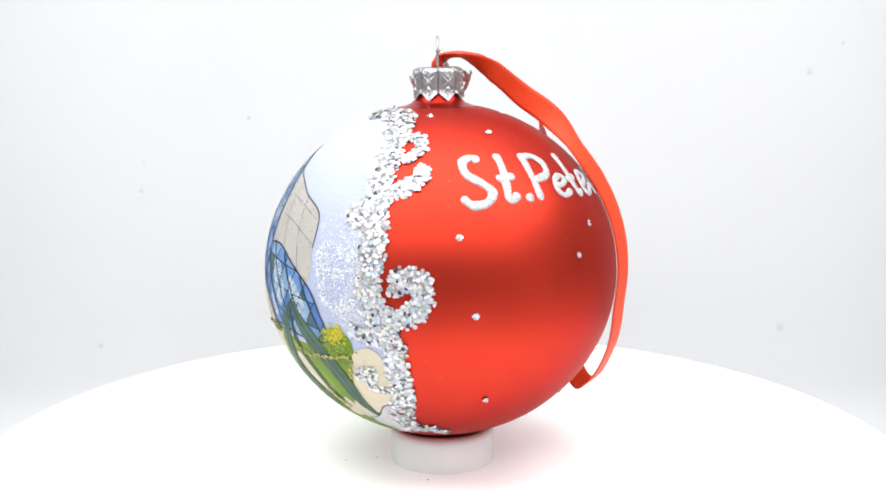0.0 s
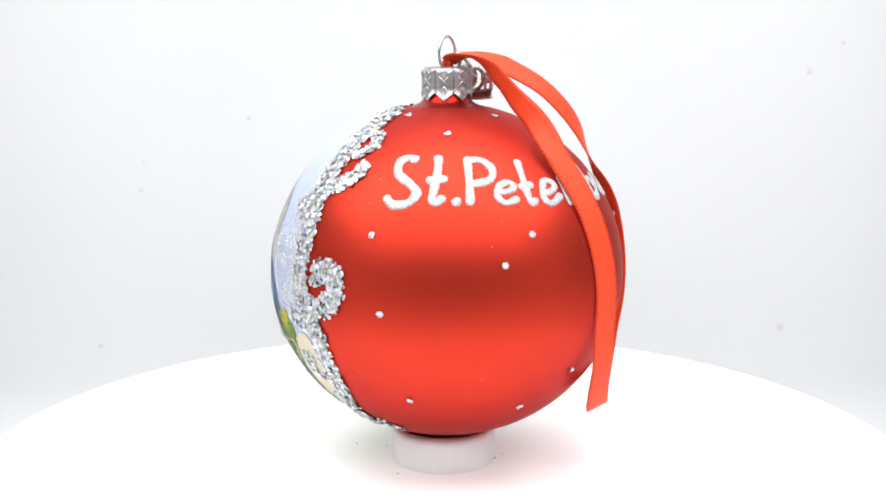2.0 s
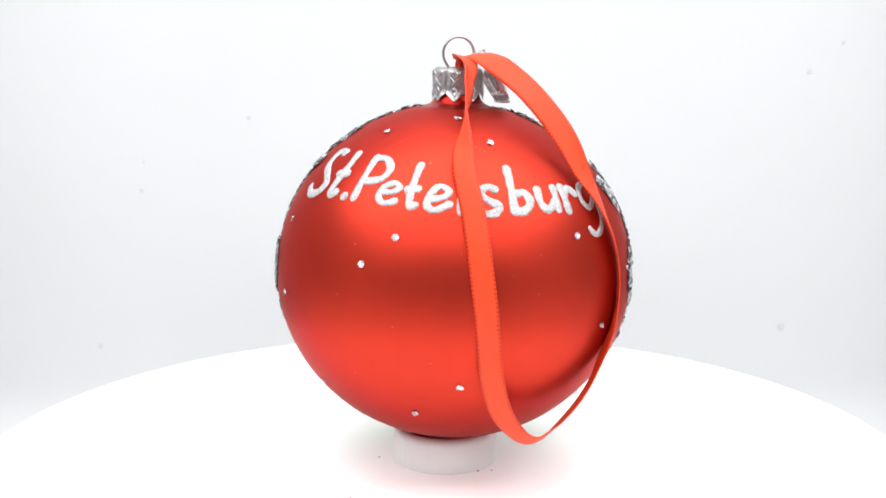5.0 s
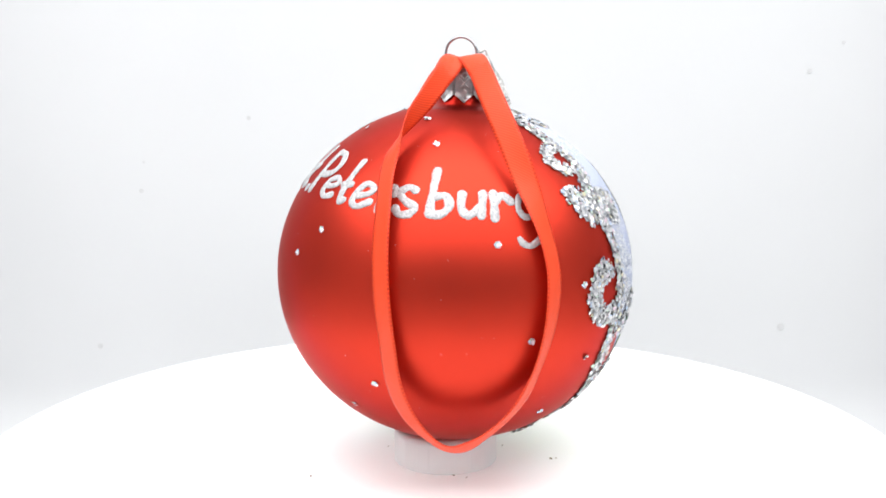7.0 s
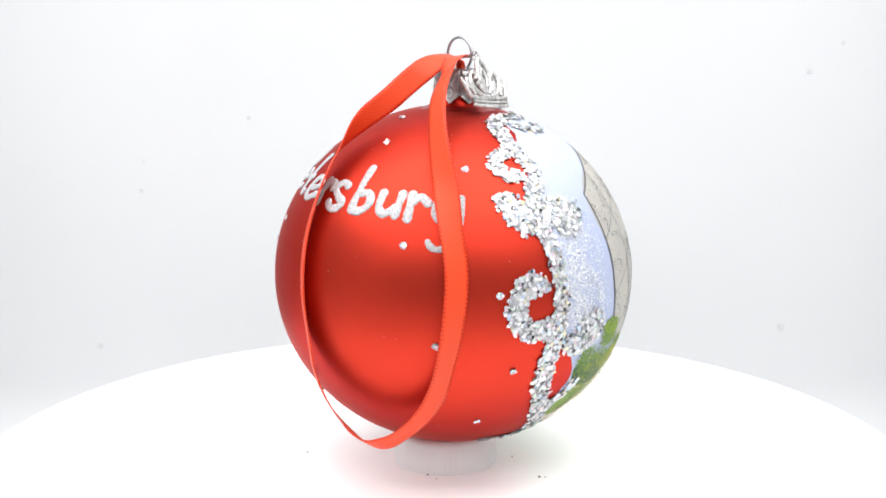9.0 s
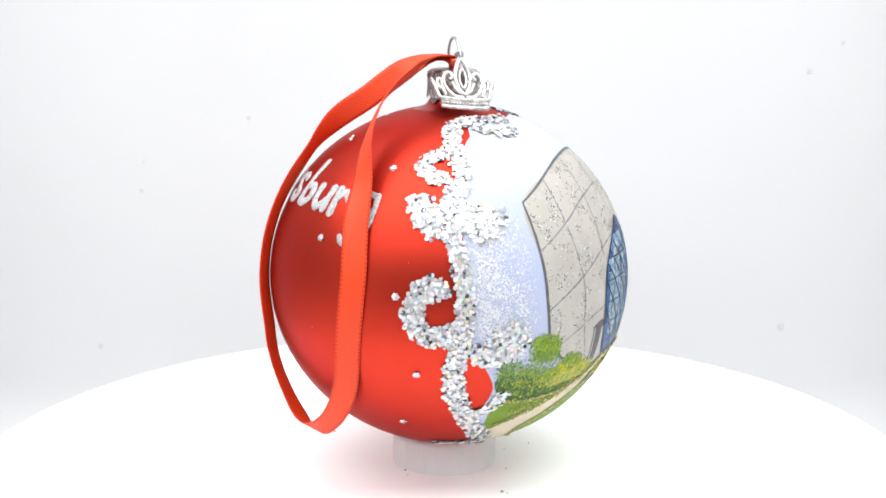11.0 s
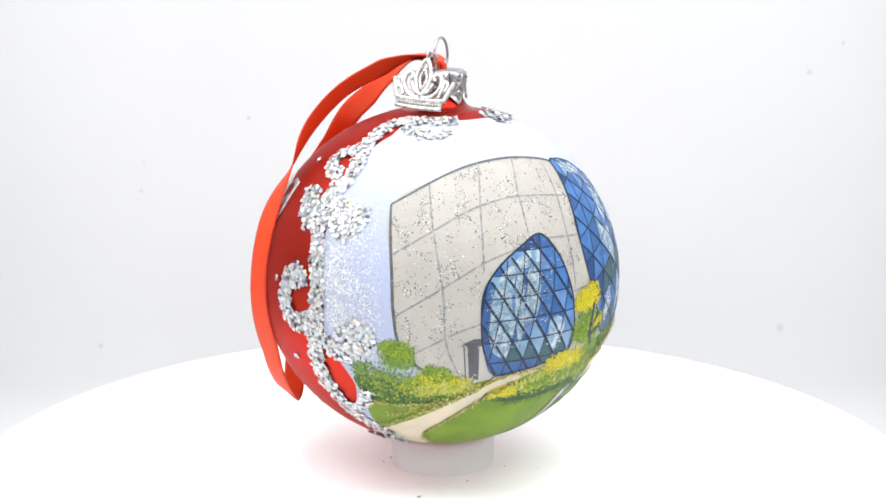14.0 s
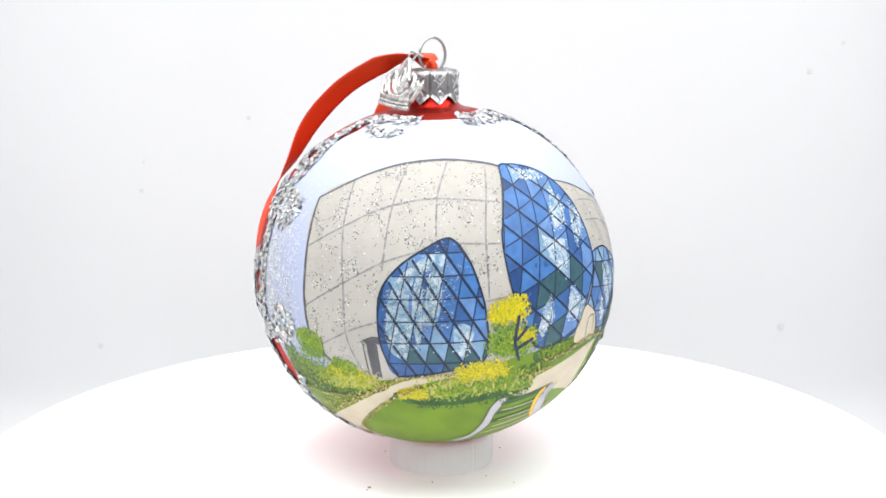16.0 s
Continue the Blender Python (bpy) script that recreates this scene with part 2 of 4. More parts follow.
def patch(name, outline, h, mat, parent, label="", soft=True, step=3.0):
    """A coat of paint on the ball inside an outline of (longitude, latitude)."""
    ol = [tuple(q) for q in curve(outline, 0.25, True)] if soft else outline
    bm = flat_polygon(ol)
    cut_grid(bm, step)
    wrap(bm, h * MM)
    return part(name, bm, mat, parent, label)


def stroke_into(bm, pts, width, h, taper=0.3, rng=random, rough=0.12):
    """A brush line on the ball; width in millimetres."""
    q = curve(pts, 0.125) if len(pts) > 2 else [np.array(pts[0], float) + (np.array(pts[1], float) - np.array(pts[0], float)) * k / 12 for k in range(13)]
    n, prev = len(q), None
    for i, c in enumerate(q):
        d = q[min(i + 1, n - 1)] - q[max(i - 1, 0)]
        d = np.array((d[0] * math.cos(radians(c[1])), d[1]))
        d = d / (np.linalg.norm(d) + 1e-9)
        s = i / (n - 1)
        w = width * MM * 0.5 * (1 - taper * abs(2 * s - 1) ** 3) * (1 + rough * (rng.random() - 0.5))
        o, e, no, _ = axes_at(c[0], c[1])
        o = on_ball(c[0], c[1], h * MM)
        side = e * -d[1] + no * d[0]
        cur = (bm.verts.new(o + side * w), bm.verts.new(o - side * w))
        if prev:
            bm.faces.new((prev[1], cur[1], cur[0], prev[0]))
        prev = cur


def strokes(name, lines, width, h, mat, parent, label="", taper=0.3):
    bm = bmesh.new()
    for ln in lines:
        stroke_into(bm, ln, width, h, taper)
    return part(name, bm, mat, parent, label)


def flake(bm, lon, lat, r, h, tilt, rng, sides=6, stretch=1.0, upright=False):
    """One flake or dab, tilted by chance."""
    o, e, n, out = axes_at(lon, lat)
    o = on_ball(lon, lat, h)
    z = (out + (e * rng.uniform(-1, 1) + n * rng.uniform(-1, 1)) * tilt).normalized()
    a = rng.uniform(-0.9, 0.9) if upright else rng.uniform(0, math.tau)
    x = (e * math.cos(a) + n * math.sin(a))
    x = (x - z * x.dot(z)).normalized()
    y = z.cross(x)
    bm.faces.new([bm.verts.new(o + x * (r * math.cos(k * math.tau / sides)) + y * (r * stretch * math.sin(k * math.tau / sides))) for k in range(sides)])


def glitter_line(name, pts, width, parent, rng, size=0.60, density=2.7, mat=None, label="", h=0.15, tilt=0.36):
    """Coarse flakes strewn along a painted swirl; width in millimetres."""
    bm = bmesh.new()
    if width > 3:
        strokes("swirl_ground", [pts], width * 0.7, 0.11, GREY_PAINT, parent, "white ground coat under glitter", taper=0.4)
    q = curve(pts, 0.1) if len(pts) > 2 else curve([pts[0], [(a + b) / 2 for a, b in zip(pts[0], pts[1])], pts[1]], 0.1)
    for a, b in zip(q, q[1:]):
        cl = math.cos(radians(a[1]))
        L = math.hypot((b[0] - a[0]) * cl, b[1] - a[1]) * 0.87
        count = L * width * density
        for _ in range(int(count) + (rng.random() < count % 1)):
            s, off, ang = rng.random(), rng.uniform(-0.5, 0.5) * width * rng.uniform(0.7, 1.1), math.atan2(b[1] - a[1], (b[0] - a[0]) * cl)
            lon = a[0] + (b[0] - a[0]) * s - math.sin(ang) * off / 0.87 / cl
            lat = a[1] + (b[1] - a[1]) * s + math.cos(ang) * off / 0.87
            flake(bm, lon, lat, size * MM * rng.uniform(0.75, 1.15), (h + rng.uniform(0, 0.55)) * MM, tilt, rng)
    return part(name, bm, mat or FLAKE, parent, label, smooth=False)


def glitter_field(name, poly, count, size, parent, rng, mat, label="", h=0.3, keep=None, tilt=0.5):
    bm = bmesh.new()
    xs, ys = [q[0] for q in poly], [q[1] for q in poly]
    made = 0
    for _ in range(count * 6):
        lon, lat = rng.uniform(min(xs), max(xs)), rng.uniform(min(ys), max(ys))
        if inside(poly, lon, lat) and (not keep or rng.random() < keep(lon, lat)):
            flake(bm, lon, lat, size * MM * rng.uniform(0.6, 1.2), h * MM, tilt, rng, 5)
            made += 1
            if made >= count:
                break
    return part(name, bm, mat, parent, label, smooth=False)


def dabs(name, poly, count, size, parent, rng, mat, h, label="", stretch=2.0):
    """Brush dabs of foliage inside an outline."""
    bm = bmesh.new()
    xs, ys = [q[0] for q in poly], [q[1] for q in poly]
    mx, my = sum(xs) / len(xs), sum(ys) / len(ys)
    under = {LEAF_GREEN: GREEN_WASH, LEAF_YELLOW: YELLOW_WASH, GRASS_DAB: PALE_WASH}.get(mat)
    if under:
        patch("foliage_wash", [(mx + (x - mx) * 0.66, my + (y - my) * 0.62) for x, y in poly], h - 0.012, under, parent)
    spots = []
    while len(spots) < count:
        lon, lat = rng.gauss(0, 0.8) + rng.uniform(min(xs), max(xs)), rng.gauss(0, 0.8) + rng.uniform(min(ys), max(ys))
        if inside(poly, lon + rng.gauss(0, 1.3), lat + rng.gauss(0, 0.9)):
            spots.append((lon, lat))
    for i, (lon, lat) in enumerate(spots):
        flake(bm, lon, lat, size * MM * rng.uniform(0.6, 1.3), (h + 0.05 * i / count) * MM, 0.02, rng, 6, stretch, True)
    return part(name, bm, mat, parent, label, smooth=False)


# ---- the added unseen walls, the backdrop and the turntable ----
def build_setting():
    # floor and backdrop are one sheet with a short sweep
    prof = [(-1.2, -0.10)] + [(-0.455 + 0.1 * k, -0.10) for k in range(7)]
    prof += [(0.145 + 0.06 * math.sin(a), -0.04 - 0.06 * math.cos(a)) for a in [radians(7.5 * k) for k in range(1, 13)]] + [(0.205, 0.05), (0.205, 0.2), (0.205, 0.45), (0.205, 0.7)]
    bm = bmesh.new()
    rows = [[bm.verts.new((x, y, z)) for x in (-0.26, -0.13, 0, 0.13, 0.26)] for y, z in prof]
    for A, B in zip(rows, rows[1:]):
        for k in range(4):
            bm.faces.new((A[k], A[k + 1], B[k + 1], B[k]))
    ob = part("backdrop", bm, PAPER)
    tagged(ob, "seamless white paper sweep, softly lit", "backdrop", kind="structure")
    md = ob.modifiers.new("thickness", "SOLIDIFY")
    md.thickness, md.offset = 0.003, -1

    def slab(name, lo, hi, label, category, mat=SIDE_GREY):
        b = bmesh.new()
        bmesh.ops.create_cube(b, size=1)
        for v in b.verts:
            v.co = Vector([lo[i] + (v.co[i] + 0.5) * (hi[i] - lo[i]) for i in range(3)])
        tagged(part(name, b, mat, smooth=False), label, category, kind="structure")

    # out of view: grey sides added so the ball's rims mirror something dark
    slab("wall_west", (-1.265, -0.32, -0.10), (-1.25, 0.38, 0.78), "unseen dim grey cloth side, added to darken the ball rims", "wall")
    slab("wall_east", (1.25, -0.32, -0.10), (1.265, 0.38, 0.78), "unseen dim grey cloth side, added to darken the ball rims", "wall")
    # added behind the camera to darken the band mirrored across the ball
    slab("wall_south", (-1.265, -1.215, -0.10), (1.265, -1.2, 0.62), "unseen dim grey wall, added for the dark band mirrored in the ball", "wall", UNSEEN_GREY)
    slab("floor", (-1.265, -1.2, -0.125), (1.265, 0.38, -0.1045), "pale grey worktop under the paper sweep", "worktop", WORKTOP)
    # added out of view, dims what the top of the ball mirrors
    slab("ceiling", (-1.265, -0.75, 0.78), (1.265, 0.38, 0.795), "unseen dim grey cloth top, added to darken the ball top", "ceiling")


def build_turntable():
    t = thing("turntable", "round white display turntable with a smooth top", "turntable")
    bm = bmesh.new()
    lathe(bm, [(0, 0), (0.05, 0), (0.1, 0), (0.1365, 0), (0.1376, -0.0004), (0.138, -0.0015), (0.138, -0.007), (0.137, -0.008), (0, -0.008)][::-1], 128)
    part("top_plate", bm, TABLE_WHITE, t)
    bm = bmesh.new()
    lathe(bm, [(0, -0.008), (0.11, -0.008), (0.112, -0.0995), (0, -0.0995)][::-1], 96)
    part("drive_base", bm, WHITE_PLASTIC, t)


def build_stand():
    t = thing("bottle_cap", "upturned white plastic screw cap under the ball", "stand")
    bm = bmesh.new()

    def ribs(j, a, r, z):
        return (r - (0.00012 if int(a / math.tau * 240) % 2 else 0) * (r > 0.0144), z)

    lathe(bm, [(0, 0.0015), (0.0112, 0.0015), (0.0114, 0.009), (0.0118, 0.0096), (0.0128, 0.0099), (0.0140, 0.0096), (0.01465, 0.0088), (0.01490, 0.0080),
               (0.01490, 0.0005), (0.01486, 0.0001), (0.0148, 0), (0, 0)], 240, ribs)
    bmesh.ops.translate(bm, verts=bm.verts, vec=(-0.0002, 0.0007, 0))
    part("shell", bm, WHITE_PLASTIC, t)


def build_photo_camera():
    # seen as a dark spot mirrored in the ball
    t = thing("photo_camera", "black stills camera on a small tabletop tripod", "camera", moving=False)

    def block(name, lo, hi):
        bm = bmesh.new()
        bmesh.ops.create_cube(bm, size=1)
        for v in bm.verts:
            v.co = Vector([lo[i] + (v.co[i] + 0.5) * (hi[i] - lo[i]) for i in range(3)])
        bmesh.ops.bevel(bm, geom=bm.edges[:], offset=0.006, segments=3, affect="EDGES")
        part(name, bm, BLACK_PLASTIC, t)

    block("body", (-0.066, -0.47, 0.088), (0.066, -0.425, 0.176))
    block("viewfinder_hump", (-0.024, -0.465, 0.165), (0.024, -0.42, 0.202))
    block("grip", (-0.068, -0.44, 0.09), (-0.038, -0.405, 0.165))
    bm = bmesh.new()
    lathe(bm, [(0, 0), (0.033, 0), (0.033, 0.03), (0.036, 0.034), (0.036, 0.052), (0.032, 0.054), (0.029, 0.054), (0.027, 0.046), (0, 0.046)], 48)
    for v in bm.verts:
        v.co = Vector((v.co.x, -0.426 + v.co.z, 0.133 + v.co.y))
    part("lens_barrel", bm, BLACK_PLASTIC, t)
    bm = bmesh.new()
    tube(bm, [Vector((0, -0.448, 0.09)), Vector((0, -0.448, 0.0)), Vector((0, -0.448, -0.05))], 0.011, 16)
    part("column", bm, BLACK_PLASTIC, t)
    for a in (90, 210, 330):
        bm = bmesh.new()
        u = Vector((math.cos(radians(a + 180)), math.sin(radians(a + 180)), 0))
        tube(bm, [Vector((0, -0.448, -0.04)) + u * 0.008, Vector((0, -0.448, -0.07)) + u * 0.045, Vector((0, -0.448, -0.095)) + u * 0.08], 0.005, 12)
        part("leg", bm, BLACK_PLASTIC, t)


build_setting()
build_photo_camera()
build_turntable()
build_stand()

# ---- the ornament ----
ORN = thing("christmas_ball", "satin red glass ball painted with a museum and glitter swirls", "ornament")


def build_shell():
    bm = bmesh.new()
    prof = [(RA * math.cos(radians(a)), RB * math.sin(radians(a))) for a in range(-90, 79, 2)]
    prof[0] = (0, -RB)
    prof = [q for q in prof if not (q[1] > 0 and q[0] < 0.0085)]
    lathe(bm, prof, 192)
    bmesh.ops.transform(bm, matrix=BALL, verts=bm.verts)
    part("glass_ball", bm, RED_SATIN, ORN)
    bm = bmesh.new()
    lathe(bm, [(0.0104, 0.0461), (0.0090, 0.0467), (0.0078, 0.0472), (0.0069, 0.0480), (0.0063, 0.0490), (0.0060, 0.0502), (0.0060, 0.0545), (0, 0.0545)], 64)
    bmesh.ops.transform(bm, matrix=BALL, verts=bm.verts)
    part("neck", bm, RED_GLOSS, ORN, "glossy red glass neck")


def build_cap():
    top, R = 0.0572, 0.0069
    bm = bmesh.new()

    def crimp(j, a, r, z):
        s = ((a - radians(23)) / math.tau * 8) % 1
        groove = math.exp(-((s - 0.5) / 0.035) ** 2) if r > 0.004 else 0
        tooth = abs(s - 0.5) * 2
        if j == 7:
            z -= 0.0021 * min(1, tooth * 1.08) ** 1.2
        return r * (1 - 0.13 * groove) * (1 + 0.012 * math.cos(s * math.tau)), z

    lathe(bm, [(0, top), (0.004, top), (0.0060, top - 0.0001), (R - 0.0003, top - 0.0005), (R, top - 0.0012), (R, 0.0535), (R, 0.0515), (R + 0.0001, 0.0502)], 256, crimp)
    bmesh.ops.solidify(bm, geom=bm.faces[:], thickness=0.00025)
    bmesh.ops.transform(bm, matrix=BALL, verts=bm.verts)
    cap = part("metal_cap", bm, SILVER, ORN, "crimped silver foil cap with embossed diamonds")
    # raised crosses and diamonds, one set on each facet
    for k in range(8):
        a0 = k * math.tau / 8 + radians(23)
        bm = bmesh.new()

        def at(u, z):
            a = a0 + u / R
            return (math.cos(a) * (R + 0.00020), math.sin(a) * (R + 0.00020), z)

        for ln in (((0, 0.0565), (0.0009, 0.0555), (0, 0.0545), (-0.0009, 0.0555), (0, 0.0565)), ((-0.0014, 0.0548), (0.0014, 0.0519)), ((0.0014, 0.0548), (-0.0014, 0.0519)),
                   ((0, 0.0519), (0.0008, 0.0507), (0, 0.0494), (-0.0008, 0.0507), (0, 0.0519)), ((-0.0017, 0.0563), (-0.0008, 0.0549)), ((0.0017, 0.0563), (0.0008, 0.0549))):
            tube(bm, [at(*q) for q in ln], 0.00016, 5)
        bmesh.ops.transform(bm, matrix=BALL, verts=bm.verts)
        part("embossed_cross", bm, SILVER, cap)
    # wire loop that stands up out of the cap
    bm = bmesh.new()
    n, s = Vector((1, 0, 0)), Vector((0, 1, 0))
    c = BALL @ Vector((0, 0, 0.0610))
    pts = [c + s * (0.0044 * math.cos(a)) + Vector((0, 0, 0.0046 * math.sin(a))) for a in [radians(d) for d in range(-40, 221, 10)]]
    pts = [c + s * 0.0020 + Vector((0, 0, -0.0055))] + pts + [c - s * 0.0020 + Vector((0, 0, -0.0055))]
    tube(bm, pts, 0.00038, 8)
    part("wire_loop", bm, WIRE, ORN, "bent steel wire hanging loop")


build_shell()
build_cap()

# ---- painting on the ball: outlines are longitude and latitude ----
rng = random.Random(7)
EDGE_W = [(97, 71), (85, 64), (76, 54), (77, 43), (74, 35), (75, 25), (77, 15), (78, 5), (78, -6), (82, -15), (86, -24), (84, -32), (81, -40), (87, -54), (94, -64)]
EDGE_E = [(236, -64), (247, -48), (252, -32), (253, -19), (252, -8), (251, 1), (251, 12), (252, 20), (251, 31), (250, 39), (246, 50), (244, 60), (236, 71)]
WALL_A = [(97, 35), (100, 15), (101, 2), (103, -9), (110, -17), (121, -21), (131, -20), (145, -17), (166, -14), (166, -3), (164, 9), (164, 23), (167, 34), (170, 42), (171, 47.5), (152, 51), (132, 50), (115, 45)]
ARCH = [(131, -19), (127, -10), (126, 0), (127, 9), (132, 16), (139, 21), (147, 24.5), (152, 19), (155, 11), (157, 1), (157, -13), (145, -17)]
BULB = [(171.8, 47.8), (179, 47.5), (188, 44.8), (195, 39.5), (199, 31.3), (200, 22.6), (200, 15), (198.5, 8), (195, 1.5), (190.5, -8), (185, -11), (175, -12), (171, -8), (168, 0), (165, 8.5), (163.7, 20.5), (165, 28), (169, 39)]
WALL_B = [(195.5, 39.4), (205.8, 36.2), (214.4, 32), (226, 26), (227, 15), (226, 4), (216, 9), (209, 14), (200.3, 15), (200.3, 23), (199.3, 31.5)]
ARCH_B = [(200.4, 14), (209, 14), (218, 9), (227, 2), (231, -6), (233, -14), (224, -15), (212, -13), (199, -11), (194, -5), (197, 2.5), (199, 7.5)]


def subpatch(name, outline, cuts, pick, h, parent):
    """Panes: the outline cut by lines (a point and a direction in degrees), each piece an object of its own."""
    bm = flat_polygon([tuple(q) for q in curve(outline, 0.25, True)])
    bmesh.ops.dissolve_limit(bm, angle_limit=0.01, verts=bm.verts, edges=bm.edges)
    for (x, y), (dx, dy) in cuts:
        bmesh.ops.bisect_plane(bm, geom=bm.verts[:] + bm.edges[:] + bm.faces[:], dist=1e-5, plane_co=(x, y, 0), plane_no=(-dy, dx, 0))
    for f in bm.faces[:]:
        c = f.calc_center_median()
        b = flat_polygon([(v.co.x, v.co.y) for v in f.verts])
        cut_grid(b, 4.0)
        wrap(b, h * MM)
        part(name, b, pick(c.x, c.y), parent)
    bm.free()


def lattice(outline, cuts, reach=90):
    """The parts of the cutting lines that lie inside the outline."""
    poly = [tuple(q) for q in curve(outline, 0.25, True)]
    out = []
    for (x, y), (dx, dy) in cuts:
        run = []
        for k in range(-reach, reach):
            q = (x + dx * k, y + dy * k)
            if inside(poly, *q):
                run.append(q)
            elif run:
                out.append(run)
                run = []
        if run:
            out.append(run)
    return [r[::3] + ([r[-1]] if (len(r) - 1) % 3 else []) for r in out if len(r) > 3]


def unit(a):
    return (math.cos(radians(a)), math.sin(radians(a)))


def glazed(name, outline, cuts, pick, label, line=0.42):
    ob = patch(name, outline, 0.13, BLUES[1], ORN, label)
    subpatch("pane", outline, cuts, pick, 0.17, ob)
    bold = max(cuts, key=lambda c: c[1][1] * -c[1][0])[1]
    strokes("glazing_grid", lattice(outline, [c for c in cuts if c[1] != bold]), line * 0.8, 0.22, INK, ob, taper=0.1)
    strokes("bold_glazing_grid", lattice(outline, [c for c in cuts if c[1] == bold]), line * 1.6, 0.23, INK, ob, taper=0.1)
    strokes("painted_outline", [outline + outline[:1]], line * 1.3, 0.24, INK, ob)
    return ob


def build_painting():
    patch("painted_sky", EDGE_W + EDGE_E, 0.05, SKY, ORN, "white to pale blue painted sky")
    patch("painted_lawn", [(90, -24), (102, -24), (128, -20), (148, -17), (175, -13), (199, -14), (214, -17), (232, -17), (243, -22), (249, -40), (238, -62), (200, -66), (150, -66), (96, -62), (88, -48), (87, -36)],
          0.09, LAWN, ORN, "grass green painted lawn")
    # first wall with its panel joints
    w = patch("painted_wall", WALL_A, 0.10, WALL, ORN, "beige painted concrete museum wall")
    strokes("panel_joint", [[(110, 42), (112, 27), (115, 9), (116, -7), (120, -18)], [(131, 49), (128, 34), (127, 15)], [(149, 51), (144, 39), (143, 25)], [(165, 48), (159, 27), (158, 6)],
                            [(99, 19), (112, 27), (126, 34), (143, 37), (166, 35)], [(101, 1), (115, 10), (127, 17), (139, 21)], [(148, 23), (163, 22)], [(104, -12), (118, -4), (126, -1)], [(155, 5), (164, 6)]],
            0.5, 0.14, JOINT, w)
    strokes("painted_outline", [WALL_A[:5], WALL_A[-7:] + WALL_A[:1]], 0.8, 0.15, OUTLINE, w)
    glitter_field("fine_glitter", WALL_A, 2300, 0.16, w, rng, FINE, h=0.16, keep=lambda x, y: 0.14 + 0.86 * (noise.noise(Vector((x * 0.16, y * 0.16, 3))) > 0.12) if y > 2 or x < 122 else 0.05)
    # second wall, beyond the glass bubble
    w = patch("painted_wall", WALL_B, 0.10, WALL, ORN, "beige painted concrete museum wall")
    strokes("panel_joint", [[(206, 36), (208, 25), (212, 12)], [(216, 32), (218, 20), (221, 6)], [(203, 24), (214, 22), (227, 16)], [(203, 31), (214, 29), (226, 24)]], 0.34, 0.14, JOINT, w)
    strokes("painted_outline", [WALL_B[:5]], 0.5, 0.15, OUTLINE, w)
    glitter_field("fine_glitter", WALL_B, 220, 0.14, w, rng, FINE, h=0.16)

    # the entrance arch and the two glass bubbles
    def pick_arch(x, y):
        row = (y + 14.0) / 6.8
        if row < 0:
            return BLUES[rng.choice((1, 4, 1))]
        if row < 1:
            return BLUES[4] if row < 0.5 and x > 133 else BLUES[5] if 131 < x < 155 else BLUES[1]
        if x < 130 or y > 19:
            return BLUES[rng.choice((1, 2))]
        if x < 144 and rng.random() < 0.5:
            return BLUES[rng.choice((5, 3))]
        return BLUES[rng.choice((0, 0, 1, 3))]

    cuts = [((112 + 5.5 * k, -14.0), unit(122)) for k in range(0, 13)] + [((112 + 5.5 * k, -14.0), unit(79)) for k in range(0, 11)] + [((140, -14.0 + 6.8 * k), unit(1)) for k in range(0, 6)]
    g = glazed("painted_glass_arch", ARCH, cuts, pick_arch, "arched blue glass entrance with triangular panes")
    for poly in ([(129, -9), (128.5, 0), (130, 9), (134, 15), (137, 15), (135, 6), (136, -4), (134, -12), (131.5, -12)], [(139, -1), (140, 8), (141, 14), (144, 15), (144.5, 8), (143, 0)], [(136, 0), (136.5, 10), (138.5, 16), (139, 6), (138, -9)], [(147.5, -4), (149, -11), (151, -11), (153.5, -4), (150, -1)]):
        patch("frosted_glass", poly, 0.20, FROST, g, "white frosted paint on the glass")
    glitter_field("fine_glitter", [(128, -8), (128, 8), (134, 16), (142, 18), (144, 6), (138, -8), (132, -12)], 1500, 0.125, g, rng, FINE, h=0.26)
    glitter_field("fine_glitter", [(136, 0), (141, 17), (146, 18), (149, 8), (146, -4)], 420, 0.125, g, rng, FINE, h=0.26)
    patch("frosted_glass", [(137, 17), (143, 20.5), (146, 18.5), (144, 15.5), (139, 15)], 0.20, FROST, g, "white frosted paint on the glass")
    glitter_field("fine_glitter", [(147, -10), (151, -3), (154, -9), (151, -12)], 70, 0.15, g, rng, FINE_WHITE, h=0.26)

    icy = ([(183.5, 23), (184, 30), (190, 38.5), (194, 34), (191, 24.5)], [(177, 24.5), (182, 22), (188.5, 21.5), (187, 12), (184.5, 8), (180.5, 13), (178, 18.5)], [(192, 24), (196.5, 33), (200, 28), (198.5, 22), (192, 16)],
           [(187.5, 6.5), (192.5, 0.5), (192.5, -6), (184, -5), (185, 3.5)], [(178.3, 5.2), (180, -2.5), (175, -10), (173, -7), (175, 0)], [(175.5, 46), (188, 44.5), (191, 40.5), (183, 40.5), (176, 42.3)])
    dark = ([(179, 12.5), (185, 7.5), (178.5, 4), (172.5, 3), (174, 9)], [(187.5, 13), (196, 7.5), (191, 0.5), (186.5, 5.5)], [(179, -3), (186, -6), (185, -11), (176, -11)])

    def pick_bulb(x, y):
        if any(inside(q, x, y) for q in dark):
            return BLUES[4]
        if any(inside(q, x, y) for q in icy):
            return BLUES[rng.choice((5, 5, 3))]
        if x < 171.5 or (x < 177 and y < 24):
            return BLUES[rng.choice((1, 1, 2, 0))]
